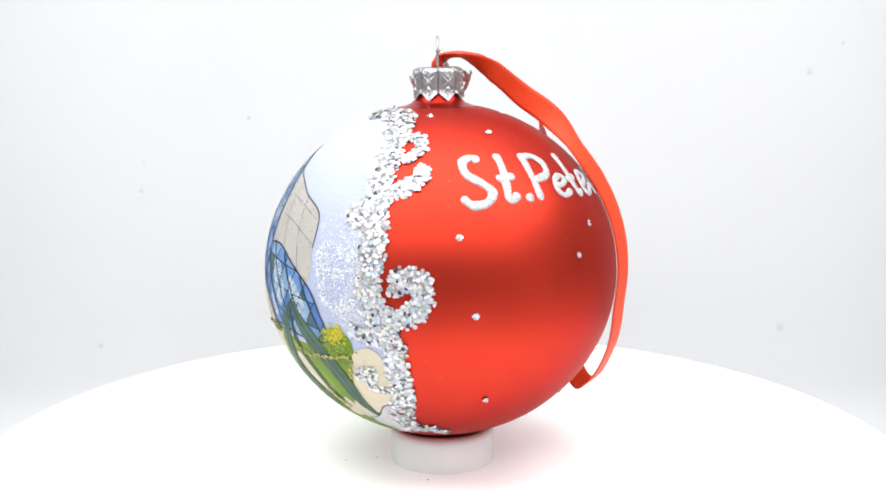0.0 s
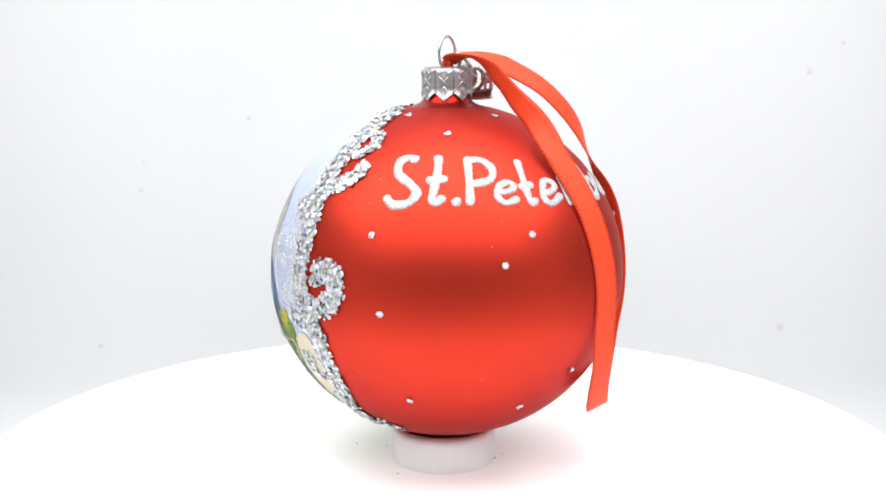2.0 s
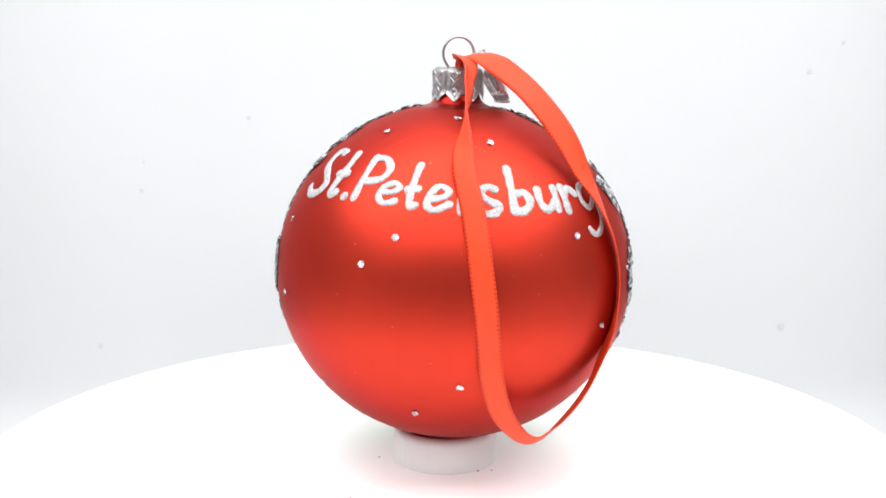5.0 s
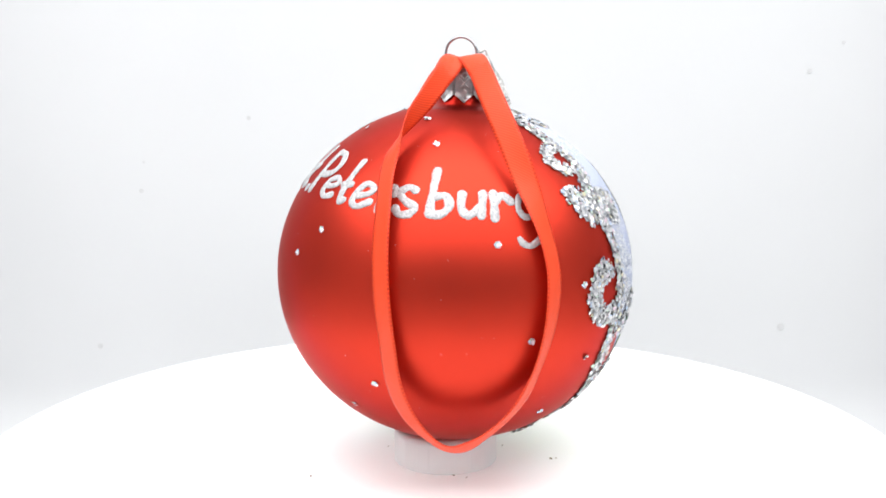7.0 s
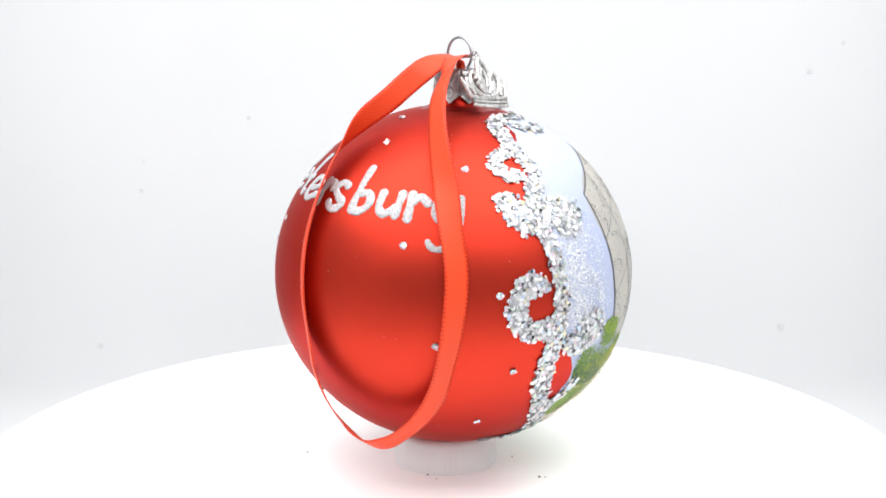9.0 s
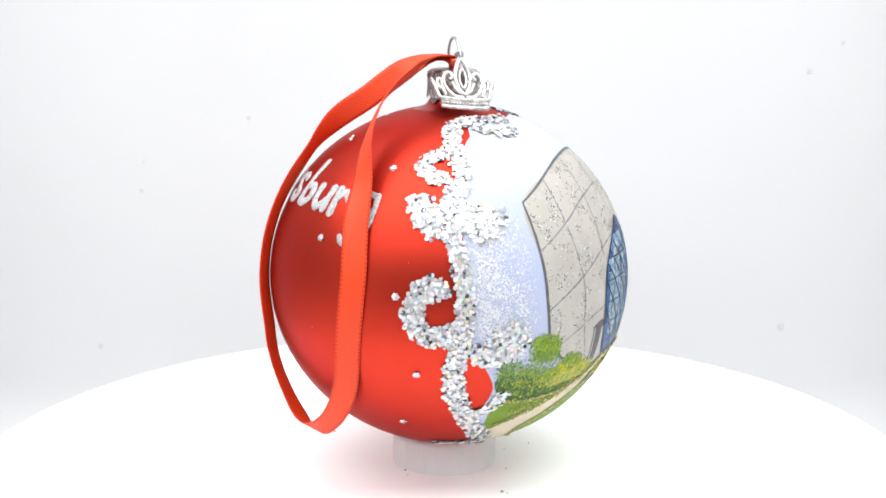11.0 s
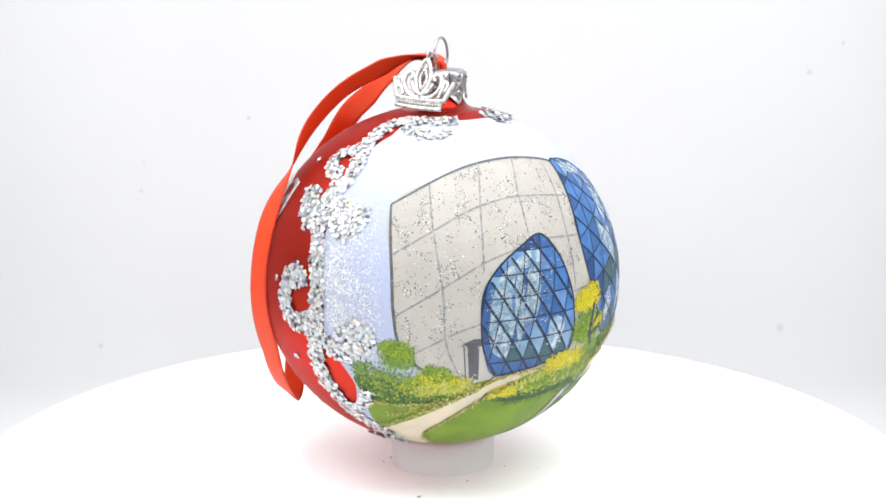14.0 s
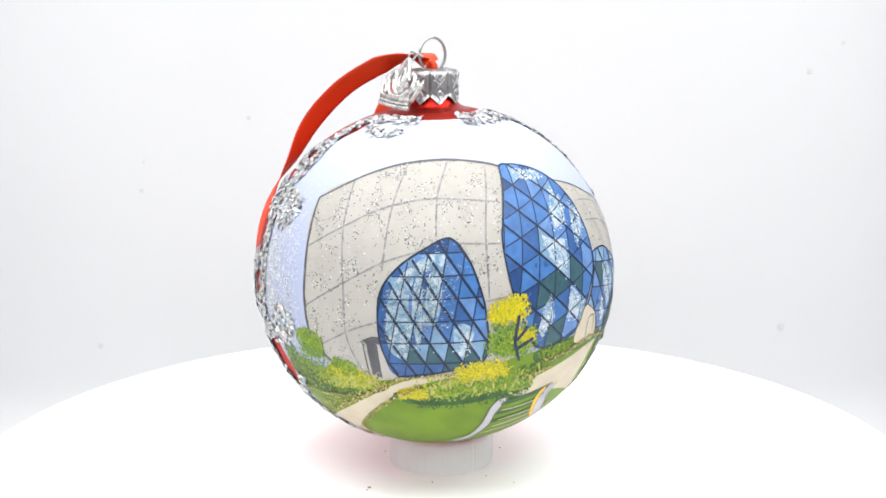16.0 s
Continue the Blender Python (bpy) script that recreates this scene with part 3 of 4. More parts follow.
        return BLUES[rng.choice((0, 0, 0, 3, 1))]

    cuts = [((177.5 + 1.65 * k, 26 + 8.5 * k), unit(136)) for k in range(-6, 6)] + [((177.5 + 1.65 * k, 26 + 8.5 * k), unit(22)) for k in range(-5, 5)] + [((177.5 + 6.2 * k, 26), unit(79)) for k in range(-3, 6)]
    g = glazed("painted_glass_bubble", BULB, cuts, pick_bulb, "bulging blue glass bubble with triangular panes", 0.36)
    for poly in icy:
        mx, my = sum(q[0] for q in poly) / len(poly), sum(q[1] for q in poly) / len(poly)
        patch("frosted_glass", [(mx + (x - mx) * 0.8, my + (y - my) * 0.8) for x, y in poly], 0.20, FROST, g, "white frosted paint on the glass", soft=False)
        glitter_field("fine_glitter", poly, 150, 0.15, g, rng, FINE_WHITE, h=0.26)

    def pick_small(x, y):
        return BLUES[rng.choice((0, 3, 5, 0, 4, 3))]

    cuts = [((190 + 7 * k, 0), unit(115)) for k in range(0, 8)] + [((188 + 7 * k, 0), unit(60)) for k in range(0, 9)] + [((215, -8 + 8 * k), unit(-10)) for k in range(0, 4)]
    g = glazed("painted_glass_bubble", ARCH_B, cuts, pick_small, "small blue glass bubble behind dark green fronds")
    for poly in ([(206, 9), (211, 8), (214, 0), (210, -6), (206, 0)], [(217, 5), (222, 1), (225, -6), (221, -8), (217, -2)], [(204, -1), (208, -8), (205, -10), (203, -6)]):
        patch("frosted_glass", poly, 0.20, FROST, g, "white frosted paint on the glass")
        glitter_field("fine_glitter", poly, 160, 0.15, g, rng, FINE_WHITE, h=0.26)

    # door frames
    d = patch("painted_door", [(122, -7), (123, -19), (126, -20), (125.5, -8.5)], 0.14, DARK_GREY, ORN, "dark grey painted door frame", soft=False)
    patch("painted_lintel", [(121, -7), (122.5, -8.8), (128, -7.6), (129, -5.6), (124, -5.6)], 0.17, DARK_GREY, d, soft=False)
    strokes("painted_outline", [[(121, -7), (122, -19.5)], [(121, -7), (128, -6)], [(122, -8), (127.5, -7.4)]], 0.35, 0.2, OUTLINE, d)
    d = patch("painted_porch", [(189.5, -13), (191, -6), (193.8, -1.8), (199, -5), (201.5, -13.6), (195, -14.5)], 0.28, PATH, ORN, "small beige painted porch")
    strokes("painted_outline", [[(195.6, -12.6), (195.6, -7), (198.6, -6.2), (199.6, -12)], [(190.5, -8), (193.8, -1.8), (199, -5)]], 0.3, 0.32, OUTLINE, d)

    # sand paths and gold glitter along them
    p1 = [(90, -47), (108, -36), (122, -27), (132, -21), (145, -17), (150, -18.5), (140, -21), (130, -26), (116, -38), (106, -49), (110, -60), (96, -62), (88, -54)]
    p2 = [(164, -27), (176, -23), (190, -19), (203, -16), (214, -19), (222, -30), (232, -44), (224, -50), (206, -38), (190, -32), (176, -31)]
    for poly, edges in ((p1, [[(90, -44), (108, -34), (122, -26), (131, -20)], [(138, -22.5), (128, -28), (116, -39), (106, -50), (110, -58)], [(130, -20), (140, -18.5), (149, -18)]]),
                        (p2, [[(176, -17), (186, -16), (197, -13.5), (208, -15)], [(170, -22), (182, -20)], [(214, -17), (224, -22)]])):
        ob = patch("painted_path", poly, 0.13, PATH, ORN, "pale sand painted footpath")
        for e in edges:
            glitter_line("gold_glitter", e, 1.3, ob, rng, 0.19, 10, GOLD, h=0.22, tilt=0.6)

    # bushes, hedge strokes and the yellow tree
    left = [(87, -17), (92, -16), (98, -19), (106, -18), (110, -15), (114, -15), (118, -19), (127, -21), (122, -25), (108, -29), (92, -29), (87, -24)]
    b = patch("painted_bush", [(87, -20), (104, -22), (126, -22), (124, -26), (104, -31), (90, -29)], 0.14, HEDGE, ORN, "green and yellow painted bushes")
    dabs("foliage", left, 900, 0.20, b, rng, LEAF_GREEN, 0.17)
    dabs("foliage", left, 150, 0.20, b, rng, LEAF_YELLOW, 0.20)
    dabs("hedge_foot", [(87, -19), (94, -19), (104, -23), (122, -24), (116, -28), (98, -28), (88, -26)], 420, 0.22, b, rng, HEDGE, 0.21, stretch=1.8)
    dabs("foliage", [(96, -8), (101, -6), (107, -9), (107, -15), (98, -16)], 630, 0.187, b, rng, LEAF_GREEN, 0.23)
    dabs("sage_foliage", [(86, -15), (91, -13), (97, -17), (106, -18), (104, -22), (92, -22), (87, -20)], 420, 0.20, b, rng, SAGE_DAB, 0.24, stretch=1.6)
    dabs("sage_foliage", [(97, -12), (104, -12), (106, -15.5), (99, -16)], 160, 0.18, b, rng, SAGE_DAB, 0.27, stretch=1.4)
    dabs("foliage", [(109, -15), (113, -14), (117, -17), (121, -20), (110, -21)], 300, 0.187, b, rng, LEAF_GREEN, 0.23)
    dabs("foliage", [(103, -22), (116, -21), (127, -22), (120, -26), (104, -27)], 260, 0.19, b, rng, GRASS_DAB, 0.26, stretch=2.4)
    dabs("foliage", [(109, -17), (127, -21), (122, -25), (108, -25)], 260, 0.187, b, rng, LEAF_YELLOW, 0.23)
    glitter_line("gold_glitter", [(90, -30), (104, -30), (118, -27), (127, -23)], 1.6, b, rng, 0.19, 5, GOLD, h=0.3)
    glitter_line("gold_glitter", [(94, -36), (104, -33), (114, -29.5)], 3.0, b, rng, 0.19, 3.5, GOLD, h=0.24)
    mid = [(131, -25), (140, -22), (148, -18), (155, -14), (163, -15), (168, -20), (166, -25), (156, -27), (145, -28), (132, -29)]
    b = patch("painted_bush", [(130, -25), (146, -21), (166, -20), (172, -26), (158, -30), (142, -31), (130, -29)], 0.14, HEDGE, ORN, "yellow painted flowering bushes")
    dabs("foliage", mid, 1197, 0.211, b, rng, GRASS_DAB, 0.17)
    dabs("foliage", [(148, -17), (155, -13.5), (163, -15), (166, -20), (150, -21)], 741, 0.187, b, rng, LEAF_YELLOW, 0.24)
    dabs("foliage", [(142, -23), (156, -20), (168, -19), (170, -25), (156, -26), (142, -27)], 620, 0.19, b, rng, LEAF_GREEN, 0.22, stretch=2.2)
    dabs("foliage", [(130, -25), (140, -23), (139, -28), (130, -28)], 313, 0.187, b, rng, LEAF_YELLOW, 0.24)
    dabs("foliage", [(164, -19), (176, -18), (174, -27), (164, -28)], 484, 0.195, b, rng, LEAF_GREEN, 0.2, stretch=2.6)
    dabs("hedge_foot", [(132, -29), (146, -27), (166, -26), (176, -27), (172, -30), (156, -30.5), (140, -32)], 520, 0.22, b, rng, HEDGE, 0.19, stretch=1.8)
    dabs("hedge_foot", [(152, -20.5), (166, -19), (176, -17), (178, -21), (166, -24), (154, -23)], 260, 0.22, b, rng, HEDGE, 0.19, stretch=1.8)
    blades = []
    for lo, hi, low, top, count in ((139, 178, -26, -20, 30), (106, 127, -25.5, -22, 14)):
        for _ in range(count):
            x, y, dx = rng.uniform(lo, hi), rng.uniform(low, top), rng.uniform(-1.6, 1.6)
            blades.append([(x, y), (x + dx * 0.35, y + 1.2), (x + dx, y + rng.uniform(1.2, 3.4))])
    strokes("grass_blade", blades, 0.6, 0.33, STRAW, b, "pale straw yellow grass blades", taper=0.8)
    t = strokes("painted_tree", [[(168, -15), (166, -8), (167, 0)], [(166.5, -8), (170, -4)], [(166.5, -11), (172, -8)]], 0.9, 0.42, INK, ORN, "yellow green painted tree by the path")
    dabs("foliage", [(157.6, 1), (160, 4.2), (165, 6.4), (170, 5), (170.5, 1), (166, -2), (160, -2.4)], 900, 0.23, t, rng, LEAF_YELLOW, 0.28, stretch=1.4)
    dabs("foliage", [(157, -6), (163, -3), (173, -5), (173, -10), (169, -14), (159, -12)], 1000, 0.23, t, rng, LEAF_GREEN, 0.27, stretch=1.4)
    dabs("sage_foliage", [(158, -2), (164, -1), (168, -4), (164, -8), (158, -7)], 150, 0.2, t, rng, SAGE_DAB, 0.30, stretch=1.4)
    dabs("foliage", [(165, -5), (173, -5), (173, -9), (167, -9)], 256, 0.187, t, rng, LEAF_YELLOW, 0.31, stretch=1.4)
    b = patch("painted_hedge", [(174, -13), (188, -11), (196, -13), (206, -13), (206, -16), (190, -17), (176, -18)], 0.14, HEDGE, ORN, "dark green painted hedge")
    dabs("foliage", [(174, -13), (190, -11), (204, -13), (204, -16), (176, -18)], 570, 0.164, b, rng, LEAF_GREEN, 0.2)

    # garden bench with a drooping clock
    b = patch("painted_bench", [(151, -57), (158, -53), (161, -44), (162, -34), (165, -30), (167.5, -31), (165, -38), (165, -46), (160, -57), (154, -60)], 0.2, GREY_PAINT, ORN, "grey painted garden bench")
    strokes("painted_outline", [[(151, -57), (158, -53), (161, -44), (162, -34), (165, -30), (167.5, -31), (165, -38), (165, -46), (160, -57), (154, -60)]], 0.42, 0.25, OUTLINE, b)
    strokes("bench_slat", [[(166, -33), (176, -31), (186, -29)], [(165, -38), (177, -36), (188, -33)], [(165, -43), (177, -41), (190, -38)]], 1.9, 0.22, HEDGE, b)
    strokes("bench_leg", [[(164, -52), (180, -49), (198, -43)], [(168, -47), (182, -44), (196, -40)]], 0.8, 0.21, PATH, b)
    strokes("slat_highlight", [[(167, -36.4), (176, -35.6), (183, -34.4)], [(168, -42.6), (177, -41), (186, -39.6)]], 0.5, 0.24, PATH, b)
    c = strokes("painted_clock", [[(183.2, -28.8), (181.6, -32.8), (183.8, -40.2), (191, -47.6)]], 1.3, 0.27, GOLD_PAINT, ORN, "drooping amber and white painted clock")
    strokes("clock_face", [[(186.4, -28.4), (185, -33.5), (188, -41), (194, -47)]], 3.2, 0.26, GREY_PAINT, c)
    strokes("painted_outline", [[(188.4, -28), (187.5, -34), (191, -42)], [(185.2, -27.8), (184, -31.5), (184.6, -35)], [(186.6, -28.4), (186, -32), (187.4, -36)]], 0.25, 0.3, OUTLINE, c)

    # fronds, rocks and grass beyond the bubbles
    g = patch("painted_grass", [(206, -16), (224, -17), (232, -10), (241, -12), (241, -22), (236, -30), (228, -38), (222, -44), (212, -40), (203, -30)], 0.14, LAWN, ORN, "grass green painted bank")
    dabs("foliage", [(224, -17), (233, -9), (241, -12), (240, -19), (228, -21)], 627, 0.172, g, rng, LEAF_GREEN, 0.2, stretch=1.3)
    dabs("foliage", [(222, -20), (233, -15), (242, -15), (240, -21)], 342, 0.195, g, rng, LEAF_GREEN, 0.22, stretch=1.3)
    dabs("foliage", [(231, -12), (235.5, -8), (240, -9.5), (239, -14), (233, -15)], 240, 0.18, g, rng, LEAF_YELLOW, 0.25, stretch=1.3)
    glitter_line("gold_glitter", [(224, -20), (232, -20), (240, -19), (238, -27)], 1.2, g, rng, 0.2, 10, GOLD, h=0.3)
    glitter_line("gold_glitter", [(218, -38), (222, -36), (228, -44)], 1.2, g, rng, 0.2, 10, GOLD, h=0.3)
    patch("painted_rock", [(241, -18), (247, -15), (251, -18), (253, -26), (254, -36), (245, -42), (232, -50), (230, -44), (236, -34), (239, -26)], 0.18, PATH, ORN, "pale sandy painted rock")
    patch("painted_rock", [(212, -24), (216, -22), (224, -34), (222, -38), (216, -33)], 0.18, PATH, ORN, "pale sandy painted rock")
    r = patch("painted_rock", [(234, -47), (241, -46), (246, -40), (252, -38), (253, -50), (246, -58), (236, -56)], 0.2, GREY_PAINT, ORN, "grey outlined painted rock")
    strokes("painted_outline", [[(230, -46), (234, -49), (241, -46), (246, -40), (252, -38)], [(228, -50), (236, -55), (244, -56)]], 0.35, 0.26, OUTLINE, r)
    for spine, width in (([(217.5, -2), (220.5, -8), (224.5, -14), (230, -21.5), (234, -29), (236.5, -39), (240.5, -46.8)], 5.0), ([(217, -3), (213, -10), (210, -18), (209.5, -27), (213, -35), (218, -43.5), (222, -48)], 4.0),
                         ([(217, -5), (216.2, -12), (217, -20), (220.5, -27), (223.4, -36), (226, -43)], 1.3)):
        f = strokes("painted_frond", [spine], width, 0.30, PALM, ORN, "long dark green painted frond", taper=0.93)
        strokes("frond_vein", [spine[:-1]], 0.28, 0.36, INK, f)
        strokes("frond_highlight", [[(x - 0.9, y + 0.5) for x, y in spine[1:-1]]], 0.6, 0.35, FROND_LIGHT, f, taper=0.8)
    strokes("painted_outline", [[(203.4, -7.5), (203.6, -14.5)], [(201.6, -7), (201.9, -13)]], 0.35, 0.3, OUTLINE, f)


build_painting()


# ---- glitter swirls between the lacquer and the painting ----
def build_swirls():
    label = "raised swirl of coarse silver glitter flakes"
    west = [([(130, 71), (100, 71), (76, 69), (71, 58), (76, 46), (72, 38), (71, 27), (73, 21), (75, 12), (76, 2), (75, -7)], 5.0),
            ([(75, -7), (73, -19), (75, -29), (82, -43), (92, -56)], 5.6), ([(77, 55), (69, 54), (62, 51), (59, 47), (65, 43), (70, 44)], 4.2),
            ([(59, 37), (61, 32), (65, 27), (71, 27)], 6.0), ([(62, 33), (69, 30), (76, 30), (83, 29)], 7.0), ([(72, 32), (79, 31), (85, 31), (84, 26), (78, 27)], 7.5), ([(69, 6), (67, 10), (63, 8), (61, 3), (62, -3), (68, -6), (75, -3)], 6.0),
            ([(77, -10), (84, -13), (91, -10), (92, -5), (87, -5), (84, -9)], 5.4), ([(90, -26), (88, -31), (84, -35), (79, -36)], 3.8), ([(87, 67), (97, 64), (108, 62), (120, 65)], 3.6), ([(62, -61), (79, -60), (96, -60)], 3.4)]
    east = [([(170, 71), (215, 71), (240, 68), (246, 52), (248, 37), (248, 28), (250, 19), (249, 10), (249, 1), (252, -5)], 7.6), ([(252, -5), (255, -12), (256, -23), (256, -34), (252, -48), (256, -57)], 6.6),
            ([(249, 52), (251, 57), (258, 57), (262, 53), (259, 49), (254, 47)], 3.6), ([(251, 34), (258, 36), (263, 40), (265, 44)], 5.2), ([(246, 28), (241, 28), (241, 25), (246, 24)], 3.8),
            ([(259, 3), (257.5, 6.5), (260, 8.3), (263.5, 7.2), (265, 3), (263.5, -1.5), (259.5, -4.5), (253, -5)], 6.2), ([(242, -9), (248, -11), (253, -11)], 5.0), ([(241.4, -27.8), (243.2, -24), (246, -22.8), (247, -25.2), (245, -29), (248, -31.4), (252, -31)], 2.6), ([(250, -57), (262, -54), (272, -60)], 3.4)]
    for pts, w in west + east:
        glitter_line("glitter_swirl", pts, w, ORN, rng, label=label)
    # white paint dabbed thin along the swirls, over the blue
    for poly, n in (([(78, 36), (88, 34), (90, 24), (84, 16), (84, 4), (90, -2), (96, -8), (92, -16), (82, -14), (77, 0), (75, 20)], 2400), ([(79, 30), (94, 22), (97, 2), (92, -14), (80, -12)], 700),
                    ([(250, 34), (240, 30), (238, 20), (243, 12), (242, 0), (238, -8), (246, -14), (252, -8), (250, 12)], 2200)):
        dabs("cloud_paint", poly, n, 0.16, ORN, rng, SNOW, 0.07, "thin white dabs of paint", stretch=1.3)
    # sparse white glitter drifting over the sky
    for poly, n in (([(78, 30), (92, 36), (96, 20), (98, -6), (92, -18), (80, -10)], 900), ([(228, 24), (244, 30), (248, 0), (244, -10), (234, -6), (228, 6)], 900), ([(90, 66), (110, 62), (112, 50), (90, 46), (80, 52)], 420), ([(228, 60), (243, 60), (245, 40), (236, 40)], 300)):
        glitter_field("drifting_glitter", poly, n, 0.15, ORN, rng, FINE_WHITE, "sparse fine white glitter", h=0.1)
    for poly, n in (([(228.5, 13.4), (231.7, 18), (238.7, 17), (245, 15), (247, 2.7), (240.4, -6), (232.3, -2)], 1500), ([(79, 20), (86, 17), (93, 8), (96, -4), (91, -14), (83, -6), (79, 4)], 1100)):
        glitter_field("snow_glitter", poly, n, 0.21, ORN, rng, FINE_WHITE, "dense fine white glitter", h=0.14, keep=lambda x, y: 0.2 + 0.8 * (noise.noise(Vector((x * 0.15, y * 0.15, 8))) > -0.05))
    # snow dots on the red
    spots = ((3, 55), (-60, 58.5), (-14, 69), (27, 20), (38, -10), (-12, -28), (-33, 20), (-43, 11), (56, 6), (62, -19), (54, -42), (-29, -42), (46, 46), (-84, 20), (-80, -4), (-74, -36), (-98, 70))
    for lon, lat in spots:
        bm = bmesh.new()
        for k in range(7):
            a = k * math.tau / 6
            o = 0 if k == 6 else 0.7
            flake(bm, lon + o * math.cos(a) / math.cos(radians(lat)), lat + o * math.sin(a), rng.uniform(0.36, 0.5) * MM, rng.uniform(0.15, 0.5) * MM, 0.5, rng)
        part("snow_dot", bm, FLAKE, ORN, "small cluster of silver flakes", smooth=False)
    # stray specks
    bm = bmesh.new()
    for _ in range(60):
        flake(bm, rng.uniform(-95, 60), rng.uniform(-45, 65), 0.1 * MM, 0.08 * MM, 0.3, rng, 5)
    part("stray_glitter", bm, FLAKE, ORN, smooth=False)["kind"] = "stuff"


build_swirls()


# ---- lettering: brush strokes of thick glitter paint, letter by letter ----
LETTERS = (
    (2.61, [(-73.7, 46.6), (-76.9, 47.2), (-80.2, 45.4), (-79.4, 40.9), (-73.8, 37.2), (-70.9, 34.2), (-73.3, 30.8), (-78.3, 29.9), (-81.2, 31.9)]),
    (2.43, [(-64.0, 47.2), (-63.8, 42.8), (-64.8, 35.6), (-65.3, 32.3), (-63.7, 31), (-62.1, 32.3)], [(-66.8, 38.7), (-61.2, 39.2)]),
    (2.43, [(-57.2, 31.1), (-56.8, 31.6)]),
    (2.31, [(-51.5, 46.6), (-52.0, 37.7), (-52.4, 31.2)], [(-51.2, 46.3), (-45.6, 46.2), (-42.0, 42.7), (-44.0, 38.7), (-51.0, 37.3)]),
    (1.94, [(-42.0, 34.3), (-37.8, 34.4), (-35.2, 36.1), (-37.7, 37.5), (-41.5, 35.9), (-42.4, 32.6), (-39.8, 30.5), (-35.6, 31.6)]),
    (2.18, [(-29.3, 44.9), (-30.3, 38.8), (-30.7, 33.4), (-30.2, 30.2), (-28.3, 30.7)], [(-32.3, 35.7), (-28.0, 36.2)]),
    (2.06, [(-22.8, 32.8), (-18.3, 33.9), (-17.2, 35.9), (-20.6, 37.2), (-23.6, 34.4), (-24.4, 31.0), (-21.7, 29.2), (-16.6, 31.4)]),
    (2.18, [(-12.6, 37.2), (-12.9, 33), (-12.8, 28.8)], [(-12.6, 34.6), (-10.8, 36.6), (-8.6, 36.4), (-8.2, 34.6)]),
    (2.31, [(-0.5, 36.4), (-3.4, 37.4), (-6.2, 35.2), (-3.3, 32.6), (0.2, 30.9), (-1.5, 28.7), (-4.8, 28.3), (-6.6, 30.1)]),
    (2.43, [(6.1, 44.0), (5.6, 35.2), (5.2, 29)], [(6.0, 34.6), (10.3, 35.1), (11.7, 32.0), (9.3, 29.2), (5.4, 28.9)]),
    (2.43, [(16.0, 36.0), (15.8, 31.4), (18.2, 29.1), (21.7, 31.4)], [(23.4, 36.2), (22.4, 28.9)]),
    (2.43, [(27.2, 36.3), (26.8, 28.1)], [(27.4, 33.6), (30.4, 35.6), (33.2, 33.4)]),
    (1.83, [(43.7, 35.6), (40.0, 36.4), (36.4, 34.6), (35.5, 30.8), (38.0, 28.2), (42.6, 30.6)], [(44.4, 35.8), (44.6, 31.5), (43.5, 26), (41.5, 21.7), (38.0, 19.5), (35.6, 20.0), (34.4, 21.5)]),
)


def brush(bm, pts, width, rnd):
    """A thick domed brush stroke with rounded, slightly uneven ends."""
    q = curve(pts, 0.1) if len(pts) > 2 else curve([pts[0], [(a + b) / 2 for a, b in zip(pts[0], pts[1])], pts[1]], 0.1)
    run = [0.0]
    for a, b in zip(q, q[1:]):
        run.append(run[-1] + math.hypot((b[0] - a[0]) * math.cos(radians(a[1])), b[1] - a[1]) * 0.87)
    r = width / 2
    d0, d1 = (q[0] - q[1]), (q[-1] - q[-2])
    d0, d1 = d0 / np.linalg.norm(d0), d1 / np.linalg.norm(d1)
    stations = [(q[0] + d0 * (r * k / 0.9), math.sqrt(max(0.02, 1 - k * k))) for k in (0.98, 0.85, 0.6, 0.3)]
    stations += [(c, 1.0) for c in q]
    stations += [(q[-1] + d1 * (r * k / 0.9), math.sqrt(max(0.02, 1 - k * k))) for k in (0.3, 0.6, 0.85, 0.98)]
    n, prev = len(stations), None
    for i, (c, wide) in enumerate(stations):
        d = stations[min(i + 1, n - 1)][0] - stations[max(i - 1, 0)][0]
        d = np.array((d[0] * math.cos(radians(c[1])), d[1]))
        d = d / (np.linalg.norm(d) + 1e-9)
        o, e, no, up = axes_at(c[0], c[1])
        side = e * -d[1] + no * d[0]
        ring = []
        for f, h in ((-1, 0.04), (-0.9, 0.22), (-0.4, 0.28), (0.1, 0.30), (0.5, 0.27), (0.9, 0.21), (1, 0.04)):
            jig = (1 + 0.16 * (rnd.random() - 0.5)) * (0.93 + 0.1 * math.sin(i * 0.37))
            p = o + side * (f * r * wide * jig * MM)
            foot = LEAN.transposed() @ (p - CENTRE)
            k = 1 / math.sqrt((foot.x ** 2 + foot.y ** 2) / RA ** 2 + foot.z ** 2 / RB ** 2)
            ring.append(bm.verts.new(CENTRE + (p - CENTRE) * k + up * ((h + 0.05 * rnd.random()) * (0.5 + 0.5 * wide) * MM)))
        if prev:
            for k in range(6):
                bm.faces.new((prev[k], ring[k], ring[k + 1], prev[k + 1]))
        prev = ring


def build_lettering():
    rnd = random.Random(21)
    for width, *lines in LETTERS:
        bm = bmesh.new()
        for ln in lines:
            brush(bm, ln, width, rnd)
        bmesh.ops.recalc_face_normals(bm, faces=bm.faces[:])
        part("letter", bm, LETTER, ORN, "white glitter painted letter")


build_lettering()


